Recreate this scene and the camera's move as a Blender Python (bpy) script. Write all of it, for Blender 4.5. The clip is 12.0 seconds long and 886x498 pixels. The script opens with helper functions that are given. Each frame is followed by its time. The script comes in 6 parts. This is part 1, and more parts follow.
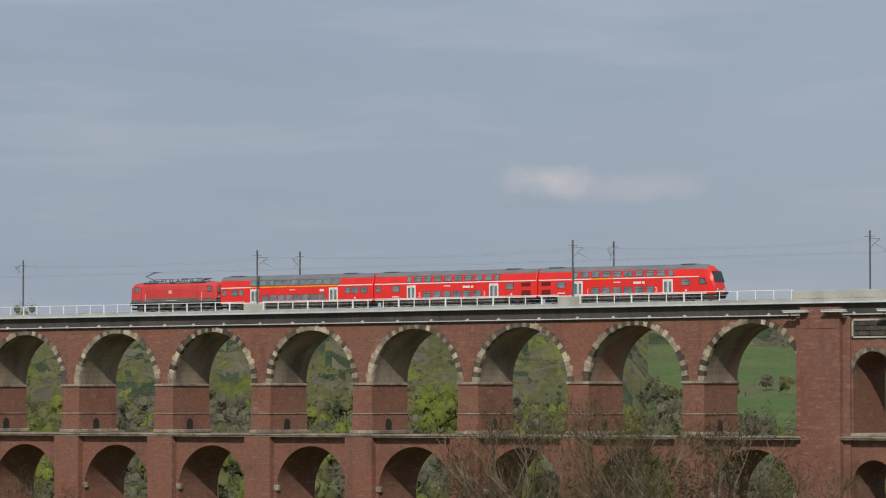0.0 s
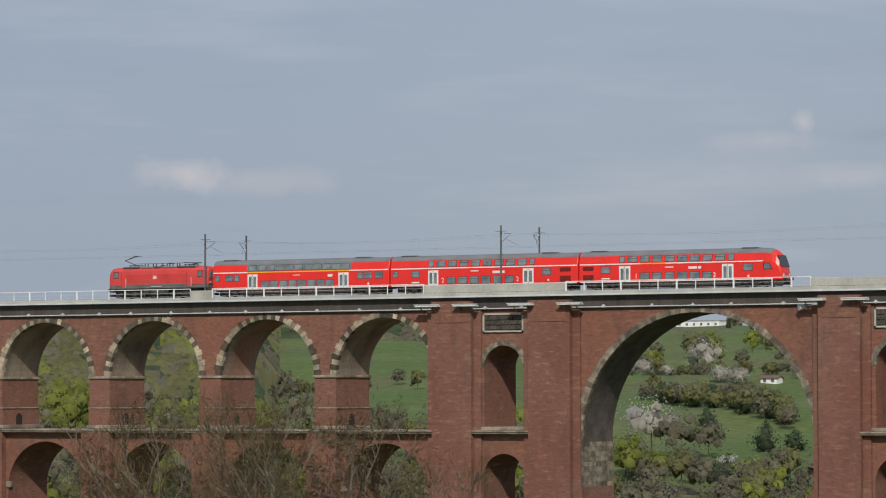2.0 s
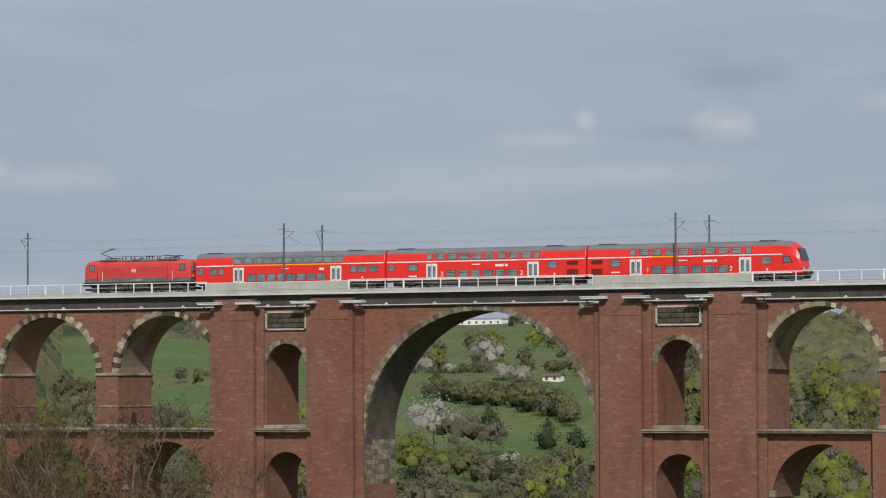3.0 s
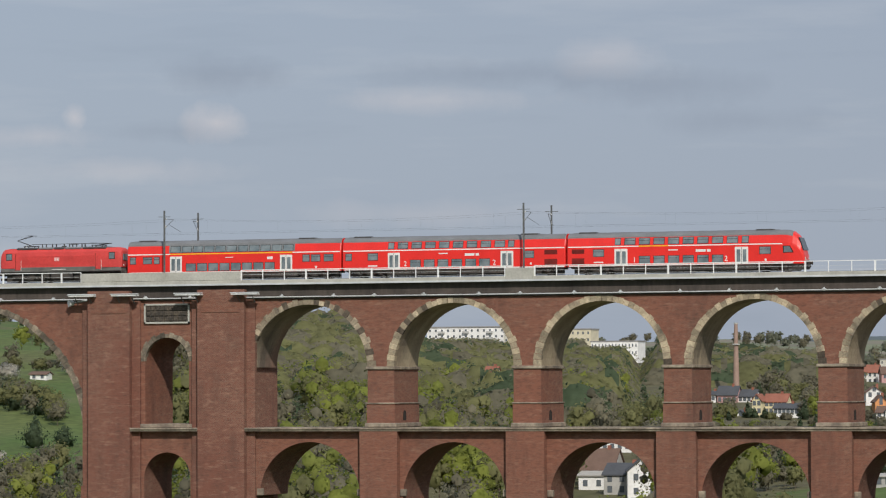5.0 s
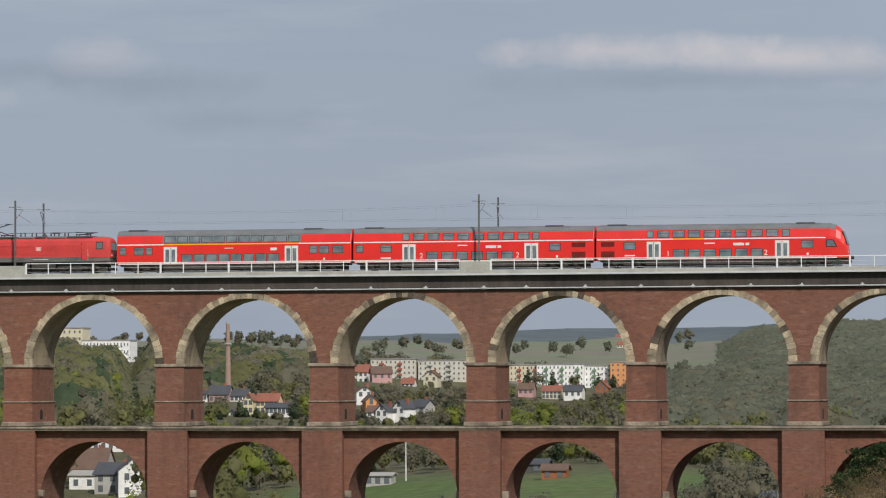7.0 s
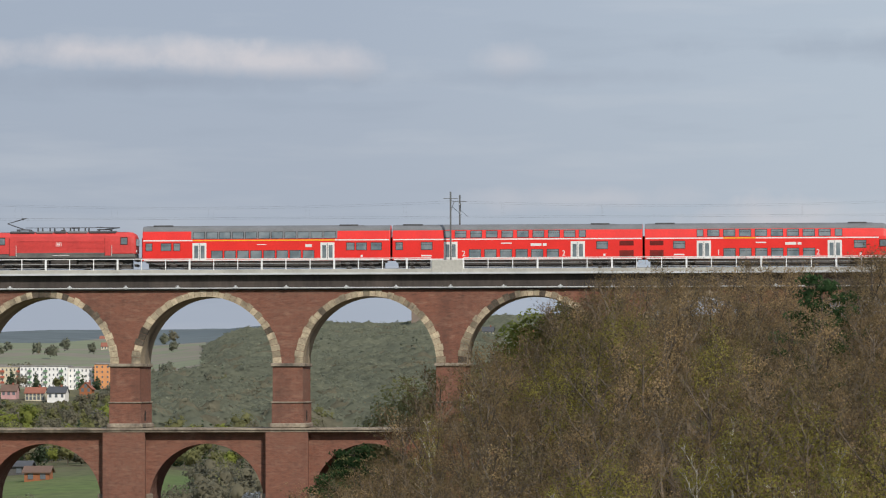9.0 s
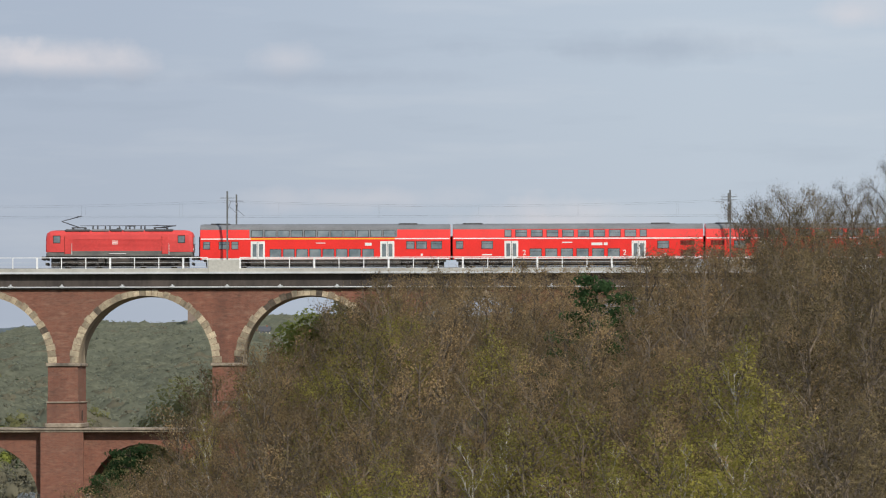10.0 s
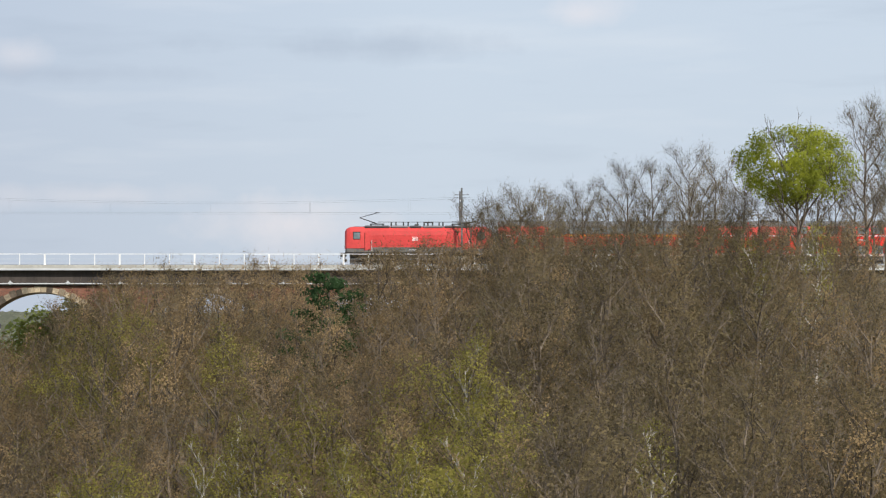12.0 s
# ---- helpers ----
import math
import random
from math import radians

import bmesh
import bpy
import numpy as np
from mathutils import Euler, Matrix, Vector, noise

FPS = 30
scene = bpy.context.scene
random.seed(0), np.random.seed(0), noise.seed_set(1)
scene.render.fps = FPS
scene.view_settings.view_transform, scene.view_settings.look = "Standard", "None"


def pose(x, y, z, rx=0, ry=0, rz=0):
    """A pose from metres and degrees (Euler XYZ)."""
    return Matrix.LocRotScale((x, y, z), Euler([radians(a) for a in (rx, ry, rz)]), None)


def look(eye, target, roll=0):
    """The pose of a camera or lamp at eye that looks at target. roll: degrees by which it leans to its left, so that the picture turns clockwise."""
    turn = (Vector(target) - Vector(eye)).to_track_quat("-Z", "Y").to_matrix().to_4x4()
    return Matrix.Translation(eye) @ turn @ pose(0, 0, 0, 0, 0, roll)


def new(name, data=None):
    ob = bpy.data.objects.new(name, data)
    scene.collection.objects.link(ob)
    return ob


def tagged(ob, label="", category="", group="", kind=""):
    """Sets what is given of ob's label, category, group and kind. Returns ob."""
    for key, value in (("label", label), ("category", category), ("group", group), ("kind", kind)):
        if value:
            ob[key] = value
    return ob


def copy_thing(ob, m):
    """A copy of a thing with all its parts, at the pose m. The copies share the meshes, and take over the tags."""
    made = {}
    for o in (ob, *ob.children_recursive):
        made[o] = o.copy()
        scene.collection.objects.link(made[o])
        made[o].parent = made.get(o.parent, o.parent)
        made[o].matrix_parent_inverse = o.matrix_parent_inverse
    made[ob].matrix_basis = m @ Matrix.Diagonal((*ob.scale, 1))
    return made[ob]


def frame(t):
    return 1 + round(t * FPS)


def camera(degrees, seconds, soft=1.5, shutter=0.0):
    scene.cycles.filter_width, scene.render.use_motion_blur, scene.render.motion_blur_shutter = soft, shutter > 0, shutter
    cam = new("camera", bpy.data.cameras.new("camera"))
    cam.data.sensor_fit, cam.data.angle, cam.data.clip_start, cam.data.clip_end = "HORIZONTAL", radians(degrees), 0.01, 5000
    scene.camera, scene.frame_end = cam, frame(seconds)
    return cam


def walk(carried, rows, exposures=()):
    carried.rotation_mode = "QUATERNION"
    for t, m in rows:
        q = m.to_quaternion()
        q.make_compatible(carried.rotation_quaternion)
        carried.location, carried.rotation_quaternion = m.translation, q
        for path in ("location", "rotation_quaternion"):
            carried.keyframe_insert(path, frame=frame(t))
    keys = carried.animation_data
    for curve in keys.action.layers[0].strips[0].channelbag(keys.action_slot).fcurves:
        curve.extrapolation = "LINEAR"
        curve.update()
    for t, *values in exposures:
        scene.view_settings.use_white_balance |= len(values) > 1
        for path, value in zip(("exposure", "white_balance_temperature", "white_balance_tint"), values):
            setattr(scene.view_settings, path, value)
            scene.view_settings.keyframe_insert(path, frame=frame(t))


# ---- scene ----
cam = camera(13.567, 12.0, soft=1.15)
EYE = 60.0
# seconds, yaw, pitch, roll of the tripod head
PAN = [
    (0.0, 36.568, 2.283, -0.126),
    (0.5, 35.214, 2.255, -0.139),
    (1.0, 33.835, 2.228, -0.160),
    (1.5, 32.406, 2.205, -0.162),
    (2.0, 30.915, 2.178, -0.173),
    (2.5, 29.335, 2.157, -0.199),
    (4.5, 21.672, 2.087, -0.239),
    (5.0, 19.717, 2.076, -0.271),
    (5.5, 17.797, 2.056, -0.287),
    (6.0, 15.851, 2.046, -0.267),
    (6.5, 13.884, 2.036, -0.229),
    (7.0, 11.918, 2.035, -0.179),
    (7.5, 9.936, 2.035, -0.140),
    (9.5, 2.194, 2.040, -0.131),
    (10.0, 0.568, 2.034, -0.114),
    (10.5, -0.804, 2.025, -0.096),
    (11.0, -1.969, 2.004, -0.086),
    (11.5, -2.890, 1.999, -0.093),
    (12.0, -3.558, 1.986, -0.108),
]
walk(cam, [(t, pose(0, 0, EYE, 0, 0, yaw) @ pose(0, 0, 0, 90 + pitch) @ pose(0, 0, 0, 0, 0, roll)) for t, yaw, pitch, roll in PAN],
     exposures=((0.0, -0.14), (2.5, -0.08), (5.5, -0.03), (7.5, -0.1), (9.5, 0.15), (10.5, 0.25), (12.0, 0.45)))

# ---- world, sun ----
SUN_AZ, SUN_EL = 31.0, 37.0  # degrees right of straight behind the camera, and above the horizon
world = bpy.data.worlds.new("sky")
scene.world = world
world.use_nodes = True
wn, wl = world.node_tree.nodes, world.node_tree.links
wn.clear()


def wnode(kind, **values):
    n = wn.new(kind)
    for k, v in values.items():
        n.inputs[k].default_value = v
    return n


def wmath(op, a, b=None, c=None, clamp=False):
    n = wn.new("ShaderNodeMath")
    n.operation, n.use_clamp = op, clamp
    for i, v in enumerate((a, b, c)):
        if v is None:
            continue
        if isinstance(v, (int, float)):
            n.inputs[i].default_value = v
        else:
            wl.new(v, n.inputs[i])
    return n.outputs[0]


def wmix(fac, a, b):
    n = wn.new("ShaderNodeMix")
    n.data_type = "RGBA"
    for i, v in ((0, fac), (6, a), (7, b)):
        if isinstance(v, tuple):
            n.inputs[i].default_value = (*v, 1)
        elif isinstance(v, (int, float)):
            n.inputs[i].default_value = v
        else:
            wl.new(v, n.inputs[i])
    return n.outputs[2]


def make_sky():
    sky = wn.new("ShaderNodeTexSky")
    sky.sky_type, sky.sun_disc = "NISHITA", False
    sky.sun_elevation, sky.sun_rotation = radians(SUN_EL), radians(180 - SUN_AZ)
    sky.air_density, sky.dust_density = 1.0, 2.0
    coord = wn.new("ShaderNodeTexCoord").outputs["Generated"]
    axes = wn.new("ShaderNodeSeparateXYZ")
    wl.new(coord, axes.inputs[0])
    x, y, z = axes.outputs
    # bearing to the right of the y axis, in radians, and height over the horizon
    bearing = wmath("ARCTAN2", x, y)
    # thin veil of high cloud: brighter to the right, a little darker upwards on the left
    ramp = wn.new("ShaderNodeValToRGB")
    wl.new(wmath("MULTIPLY_ADD", bearing, 1.25, 0.875, clamp=True), ramp.inputs[0])
    stops = [(-0.64, (0.330, 0.395, 0.505)), (-0.5, (0.358, 0.42, 0.522)), (-0.2, (0.335, 0.388, 0.49)), (-0.1, (0.355, 0.408, 0.51)), (0.06, (0.445, 0.51, 0.60))]
    while len(ramp.color_ramp.elements) < len(stops):
        ramp.color_ramp.elements.new(0.5)
    for e, (p, c) in zip(ramp.color_ramp.elements, stops):
        e.position, e.color = p * 1.25 + 0.875, (*c, 1)
    scale_up = wn.new("ShaderNodeVectorMath")
    scale_up.operation = "SCALE"
    scale_up.inputs["Scale"].default_value = 10.0
    wl.new(ramp.outputs[0], scale_up.inputs[0])
    veil = scale_up.outputs[0]
    grad = wmath("MULTIPLY_ADD", z, -1.0, 0.12, clamp=True)
    veil = wmix(wmath("MULTIPLY", grad, 2.0, clamp=True), veil, (4.4, 4.8, 5.5))
    # streaks drawn out along the horizon
    streak = wn.new("ShaderNodeCombineXYZ")
    for i, v in enumerate((wmath("MULTIPLY", bearing, 9.0), wmath("MULTIPLY", z, 62.0), 0.0)):
        if isinstance(v, float):
            streak.inputs[i].default_value = v
        else:
            wl.new(v, streak.inputs[i])
    tex = wnode("ShaderNodeTexNoise", Scale=1.0, Detail=6.0, Roughness=0.55)
    wl.new(streak.outputs[0], tex.inputs["Vector"])
    light = wmath("MULTIPLY_ADD", tex.outputs[0], 3.8, -1.95, clamp=True)
    veil = wmix(wmath("MULTIPLY", light, 0.30), veil, (6.6, 6.7, 7.0))
    dark = wmath("MULTIPLY_ADD", tex.outputs[0], -4.0, 1.72, clamp=True)
    veil = wmix(wmath("MULTIPLY", dark, 0.36), veil, (2.3, 2.8, 3.7))
    # small heaps of cloud: bearing, height (radians), half width, half height, strength
    fine = wnode("ShaderNodeTexNoise", Scale=46.0, Detail=5.0, Roughness=0.6)
    wl.new(coord, fine.inputs["Vector"])
    ragged = wmath("MULTIPLY_ADD", fine.outputs[0], 2.2, -1.1)
    for b, e, w, h, s in HEAPS:
        du = wmath("DIVIDE", wmath("SUBTRACT", bearing, b), w)
        dv = wmath("DIVIDE", wmath("SUBTRACT", z, e), h)
        r = wmath("SQRT", wmath("ADD", wmath("MULTIPLY", du, du), wmath("MULTIPLY", dv, dv)))
        r = wmath("ADD", r, ragged)
        m = wmath("SUBTRACT", 1.0, r, clamp=True)
        tone = (6.6, 6.15, 6.35) if s > 0 else (2.55, 2.95, 3.85)
        veil = wmix(wmath("MULTIPLY", m, abs(s) * 0.8, clamp=True), veil, tone)
    out = wn.new("ShaderNodeOutputWorld")
    bg = wnode("ShaderNodeBackground", Strength=0.1)
    wl.new(wmix(0.88, sky.outputs[0], veil), bg.inputs[0])
    wl.new(bg.outputs[0], out.inputs[0])


HEAPS = [  # bearing, height, half width, half height, strength; dark ones below nought
    (-0.610, 0.0588, 0.014, 0.0050, 0.85), (-0.588, 0.0560, 0.030, 0.0040, 0.35), (-0.443, 0.0715, 0.004, 0.0045, 0.85), (-0.405, 0.0700, 0.012, 0.0058, 0.85),
    (-0.452, 0.0665, 0.018, 0.0040, 0.45), (-0.430, 0.0575, 0.035, 0.0040, 0.35), (-0.416, 0.068, 0.02, 0.004, -0.4), (-0.396, 0.083, 0.03, 0.006, -0.7), (-0.33, 0.083, 0.045, 0.005, -0.65),
    (-0.285, 0.080, 0.035, 0.006, -0.6), (-0.300, 0.0875, 0.016, 0.006, 0.4), (-0.35, 0.076, 0.04, 0.004, 0.4), (-0.263, 0.070, 0.03, 0.004, -0.45), (-0.162, 0.0885, 0.040, 0.0050, 0.9),
    (-0.118, 0.0860, 0.032, 0.0052, 0.9), (-0.145, 0.0805, 0.06, 0.0038, -0.55), (-0.052, 0.0865, 0.012, 0.0050, 0.45), (-0.04, 0.0815, 0.05, 0.003, -0.35), (0.022, 0.0415, 0.032, 0.0100, 0.75),
    (0.10, 0.0975, 0.012, 0.006, 0.6), (0.045, 0.089, 0.05, 0.005, -0.45), (-0.35, 0.0455, 0.050, 0.0040, 0.25), (-0.03, 0.049, 0.04, 0.004, 0.4),
]
make_sky()
sun = new("sun", bpy.data.lights.new("sun", "SUN"))
sun.data.energy, sun.data.angle, sun.data.color = 3.2, radians(0.8), (1.0, 0.94, 0.86)
sun.matrix_world = look((math.sin(radians(SUN_AZ)) * 300, -math.cos(radians(SUN_AZ)) * 300, EYE + math.tan(radians(SUN_EL)) * 300), (0, 0, EYE))
scene.view_settings.exposure = 0.0


# ---- materials ----
def material(name, base, other=None, rough=0.8, metal=0.0, scale=1.0, stretch=(1, 1, 1), low=0.35, high=0.65, fine=0.0, fine_scale=10.0,
             bump=0.0, bump_scale=8.0, thin=0.0, vary=0.0, island=0.0, local=False, stain=None, stain_scale=0.15, spec=0.3):
    """Two colours over one another in large patches, a finer grain, a chance tone for each piece, stains and a fine relief."""
    m = bpy.data.materials.new(name)
    m.use_nodes = True
    nt = m.node_tree
    n, l = nt.nodes, nt.links
    b = n["Principled BSDF"]
    b.inputs["Roughness"].default_value, b.inputs["Metallic"].default_value = rough, metal
    b.inputs["Specular IOR Level"].default_value = spec
    if local:
        where = n.new("ShaderNodeTexCoord").outputs["Object"]
    else:
        where = n.new("ShaderNodeNewGeometry").outputs["Position"]
    mp = n.new("ShaderNodeMapping")
    mp.inputs["Scale"].default_value = stretch
    l.new(where, mp.inputs[0])

    def noise_of(s, detail=4.0):
        t = n.new("ShaderNodeTexNoise")
        t.inputs["Scale"].default_value, t.inputs["Detail"].default_value = s, detail
        l.new(mp.outputs[0], t.inputs["Vector"])
        return t.outputs[0]

    def mix(fac, a, c, mode="MIX"):
        x = n.new("ShaderNodeMix")
        x.data_type, x.blend_type = "RGBA", mode
        for i, v in ((0, fac), (6, a), (7, c)):
            if isinstance(v, tuple):
                x.inputs[i].default_value = (*v, 1)
            elif isinstance(v, (int, float)):
                x.inputs[i].default_value = v
            else:
                l.new(v, x.inputs[i])
        return x.outputs[2]

    def span(v, a, c, lo, hi):
        r = n.new("ShaderNodeMapRange")
        for i, q in enumerate((None, a, c, lo, hi)):
            if q is not None:
                r.inputs[i].default_value = q
        l.new(v, r.inputs[0])
        return r.outputs[0]

    col = base
    if other:
        col = mix(span(noise_of(scale), low, high, 0, 1), base, other)
    if stain:
        col = mix(span(noise_of(stain_scale, 6.0), 0.5, 0.72, 0, 0.75), col, stain)
    if fine:
        g = span(noise_of(fine_scale, 3.0), 0.25, 0.75, 1 - fine, 1 + fine)
        x = n.new("ShaderNodeVectorMath")
        x.operation = "SCALE"
        if isinstance(col, tuple):
            x.inputs[0].default_value = col
        else:
            l.new(col, x.inputs[0])
        l.new(g, x.inputs["Scale"])
        col = x.outputs[0]
    if vary or island:
        src = n.new("ShaderNodeObjectInfo").outputs["Random"] if vary else n.new("ShaderNodeNewGeometry").outputs["Random Per Island"]
        g = span(src, 0, 1, 1 - (vary or island), 1 + (vary or island))
        x = n.new("ShaderNodeVectorMath")
        x.operation = "SCALE"
        if isinstance(col, tuple):
            x.inputs[0].default_value = col
        else:
            l.new(col, x.inputs[0])
        l.new(g, x.inputs["Scale"])
        col = x.outputs[0]
    if isinstance(col, tuple):
        b.inputs["Base Color"].default_value = (*col, 1)
    else:
        l.new(col, b.inputs["Base Color"])
    if bump:
        bp = n.new("ShaderNodeBump")
        bp.inputs["Strength"].default_value, bp.inputs["Distance"].default_value = bump, 0.05
        l.new(noise_of(bump_scale), bp.inputs["Height"])
        l.new(bp.outputs[0], b.inputs["Normal"])
    if thin:
        # thin leaves and twigs let part of the light through
        tr, mx = n.new("ShaderNodeBsdfTranslucent"), n.new("ShaderNodeMixShader")
        if isinstance(col, tuple):
            tr.inputs[0].default_value = (*col, 1)
        else:
            l.new(col, tr.inputs[0])
        mx.inputs[0].default_value = thin
        l.new(b.outputs[0], mx.inputs[1])
        l.new(tr.outputs[0], mx.inputs[2])
        l.new(mx.outputs[0], n["Material Output"].inputs[0])
    return m


def brick_material(name, a, c, mortar, pale, dark):
    """Old brickwork: courses with light joints, patches of renewed and of bleached brick, soot."""
    m = bpy.data.materials.new(name)
    m.use_nodes = True
    n, l = m.node_tree.nodes, m.node_tree.links
    b = n["Principled BSDF"]
    b.inputs["Roughness"].default_value = 0.9
    b.inputs["Specular IOR Level"].default_value = 0.2
    pos = n.new("ShaderNodeNewGeometry").outputs["Position"]
    sep, com = n.new("ShaderNodeSeparateXYZ"), n.new("ShaderNodeCombineXYZ")
    l.new(pos, sep.inputs[0])
    add = n.new("ShaderNodeMath")
    l.new(sep.outputs[0], add.inputs[0])
    l.new(sep.outputs[1], add.inputs[1])
    l.new(add.outputs[0], com.inputs[0])
    l.new(sep.outputs[2], com.inputs[1])
    bt = n.new("ShaderNodeTexBrick")
    l.new(com.outputs[0], bt.inputs["Vector"])
    for k, v in (("Color1", (*a, 1)), ("Color2", (*c, 1)), ("Mortar", (*mortar, 1)), ("Scale", 1.0), ("Mortar Size", 0.012), ("Brick Width", 0.3), ("Row Height", 0.1)):
        bt.inputs[k].default_value = v

    def patch(scale, stretch, lo, hi, strength, col, prev):
        mp = n.new("ShaderNodeMapping")
        mp.inputs["Scale"].default_value = stretch
        l.new(pos, mp.inputs[0])
        t = n.new("ShaderNodeTexNoise")
        t.inputs["Scale"].default_value, t.inputs["Detail"].default_value, t.inputs["Roughness"].default_value = scale, 7.0, 0.65
        l.new(mp.outputs[0], t.inputs["Vector"])
        r = n.new("ShaderNodeMapRange")
        for i, q in ((1, lo), (2, hi), (3, 0.0), (4, strength)):
            r.inputs[i].default_value = q
        l.new(t.outputs[0], r.inputs[0])
        x = n.new("ShaderNodeMix")
        x.data_type = "RGBA"
        l.new(r.outputs[0], x.inputs[0])
        l.new(prev, x.inputs[6])
        x.inputs[7].default_value = (*col, 1)
        return x.outputs[2]

    col = patch(0.09, (1, 1, 1), 0.42, 0.62, 0.75, c, bt.outputs["Color"])
    col = patch(0.9, (0.7, 0.7, 2.4), 0.54, 0.74, 0.55, pale, col)
    col = patch(0.35, (1, 1, 0.35), 0.52, 0.74, 0.6, dark, col)
    col = patch(1.9, (0.8, 0.8, 2.6), 0.48, 0.74, 0.7, dark, col)
    l.new(col, b.inputs["Base Color"])
    bp = n.new("ShaderNodeBump")
    bp.inputs["Strength"].default_value, bp.inputs["Distance"].default_value = 0.5, 0.02
    l.new(bt.outputs["Fac"], bp.inputs["Height"])
    bp.invert = True
    l.new(bp.outputs[0], b.inputs["Normal"])
    return m


BRICK = brick_material("old_brick", (0.195, 0.080, 0.055), (0.248, 0.104, 0.069), (0.24, 0.165, 0.125), (0.36, 0.225, 0.16), (0.085, 0.05, 0.042))
BRICK_PILLAR = brick_material("weathered_brick", (0.24, 0.106, 0.074), (0.195, 0.08, 0.057), (0.27, 0.19, 0.145), (0.44, 0.28, 0.20), (0.095, 0.056, 0.046))
STONE = material("sandstone", (0.44, 0.365, 0.25), (0.33, 0.27, 0.19), scale=1.3, rough=0.9, fine=0.25, fine_scale=6, bump=0.4, vary=0.38, stain=(0.09, 0.08, 0.065), stain_scale=0.6)
STONE_JOINED = material("sandstone_blocks", (0.42, 0.35, 0.25), (0.29, 0.235, 0.17), scale=1.3, rough=0.9, fine=0.25, fine_scale=6, bump=0.4, island=0.42, stain=(0.09, 0.08, 0.065), stain_scale=0.6)
STONE_SOOT = material("sooty_sandstone", (0.12, 0.095, 0.07), (0.07, 0.058, 0.046), scale=1.6, rough=0.95, fine=0.3, fine_scale=6, bump=0.4, vary=0.3)
STONE_GREY = material("grey_sandstone", (0.27, 0.225, 0.165), (0.13, 0.11, 0.085), scale=1.3, rough=0.9, fine=0.25, fine_scale=6, bump=0.4, vary=0.4, stain=(0.06, 0.055, 0.05), stain_scale=0.6)
# wide arch lining: the shadow under the vault is put into this dark colour
SOFFIT_DARK = material("shade_dark_arch_lining", (0.12, 0.10, 0.082), (0.075, 0.064, 0.056), scale=0.6, rough=0.95, fine=0.25, fine_scale=4, bump=0.3)
SOFFIT_PALE = material("pale_arch_lining", (0.40, 0.33, 0.225), (0.27, 0.215, 0.15), scale=0.4, stretch=(1, 1, 0.4), rough=0.95, fine=0.2, fine_scale=5, bump=0.3, stain=(0.10, 0.085, 0.07), stain_scale=0.25)
LEDGE = material("ledge_stone", (0.34, 0.29, 0.22), (0.20, 0.16, 0.125), scale=0.5, rough=0.9, fine=0.3, fine_scale=3, bump=0.4, stain=(0.08, 0.07, 0.06), stain_scale=0.4)
SOFFIT = material("arch_lining", (0.30, 0.245, 0.18), (0.14, 0.112, 0.088), scale=0.3, stretch=(1, 1, 0.4), rough=0.95, fine=0.2, fine_scale=5, bump=0.3, stain=(0.29, 0.13, 0.09), stain_scale=0.13)
CONCRETE = material("pale_concrete", (0.48, 0.47, 0.42), (0.39, 0.38, 0.34), scale=0.4, rough=0.85, fine=0.12, fine_scale=4, bump=0.15, stain=(0.30, 0.29, 0.25), stain_scale=0.3)
# weathered concrete, its tone deepened for shade below the coping; sleepers share it
DARK_CONCRETE = material("weathered_shaded_concrete", (0.092, 0.076, 0.066), (0.058, 0.05, 0.045), scale=0.35, stretch=(1, 1, 0.3), rough=0.9, fine=0.2, fine_scale=3, bump=0.2)
ZINC = material("galvanised_rail", (0.62, 0.64, 0.64), (0.50, 0.52, 0.53), scale=0.6, rough=0.55, metal=0.1, fine=0.08)
RAIL_WHITE = material("pale_rail_paint", (0.84, 0.85, 0.84), (0.72, 0.73, 0.73), scale=0.6, rough=0.5, fine=0.08)
DARK_STEEL = material("mast_steel", (0.16, 0.17, 0.17), (0.11, 0.11, 0.11), scale=2.0, rough=0.6, metal=0.2, fine=0.15)
WIRE = material("wire", (0.12, 0.12, 0.13), rough=0.6, metal=0.3)
BALLAST = material("ballast", (0.16, 0.14, 0.12), (0.09, 0.08, 0.07), scale=9, rough=0.95, fine=0.3, bump=0.5)
PLATE = material("white_sheet_metal", (0.72, 0.73, 0.72), (0.55, 0.56, 0.55), scale=1.5, rough=0.5, fine=0.1)
GRILLE = material("dark_stonework", (0.11, 0.09, 0.07), (0.05, 0.045, 0.04), scale=1.6, rough=0.9, fine=0.35, fine_scale=4, bump=0.5)
HOLE_SHADE = material("opening_shade", (0.03, 0.025, 0.022), rough=1.0)


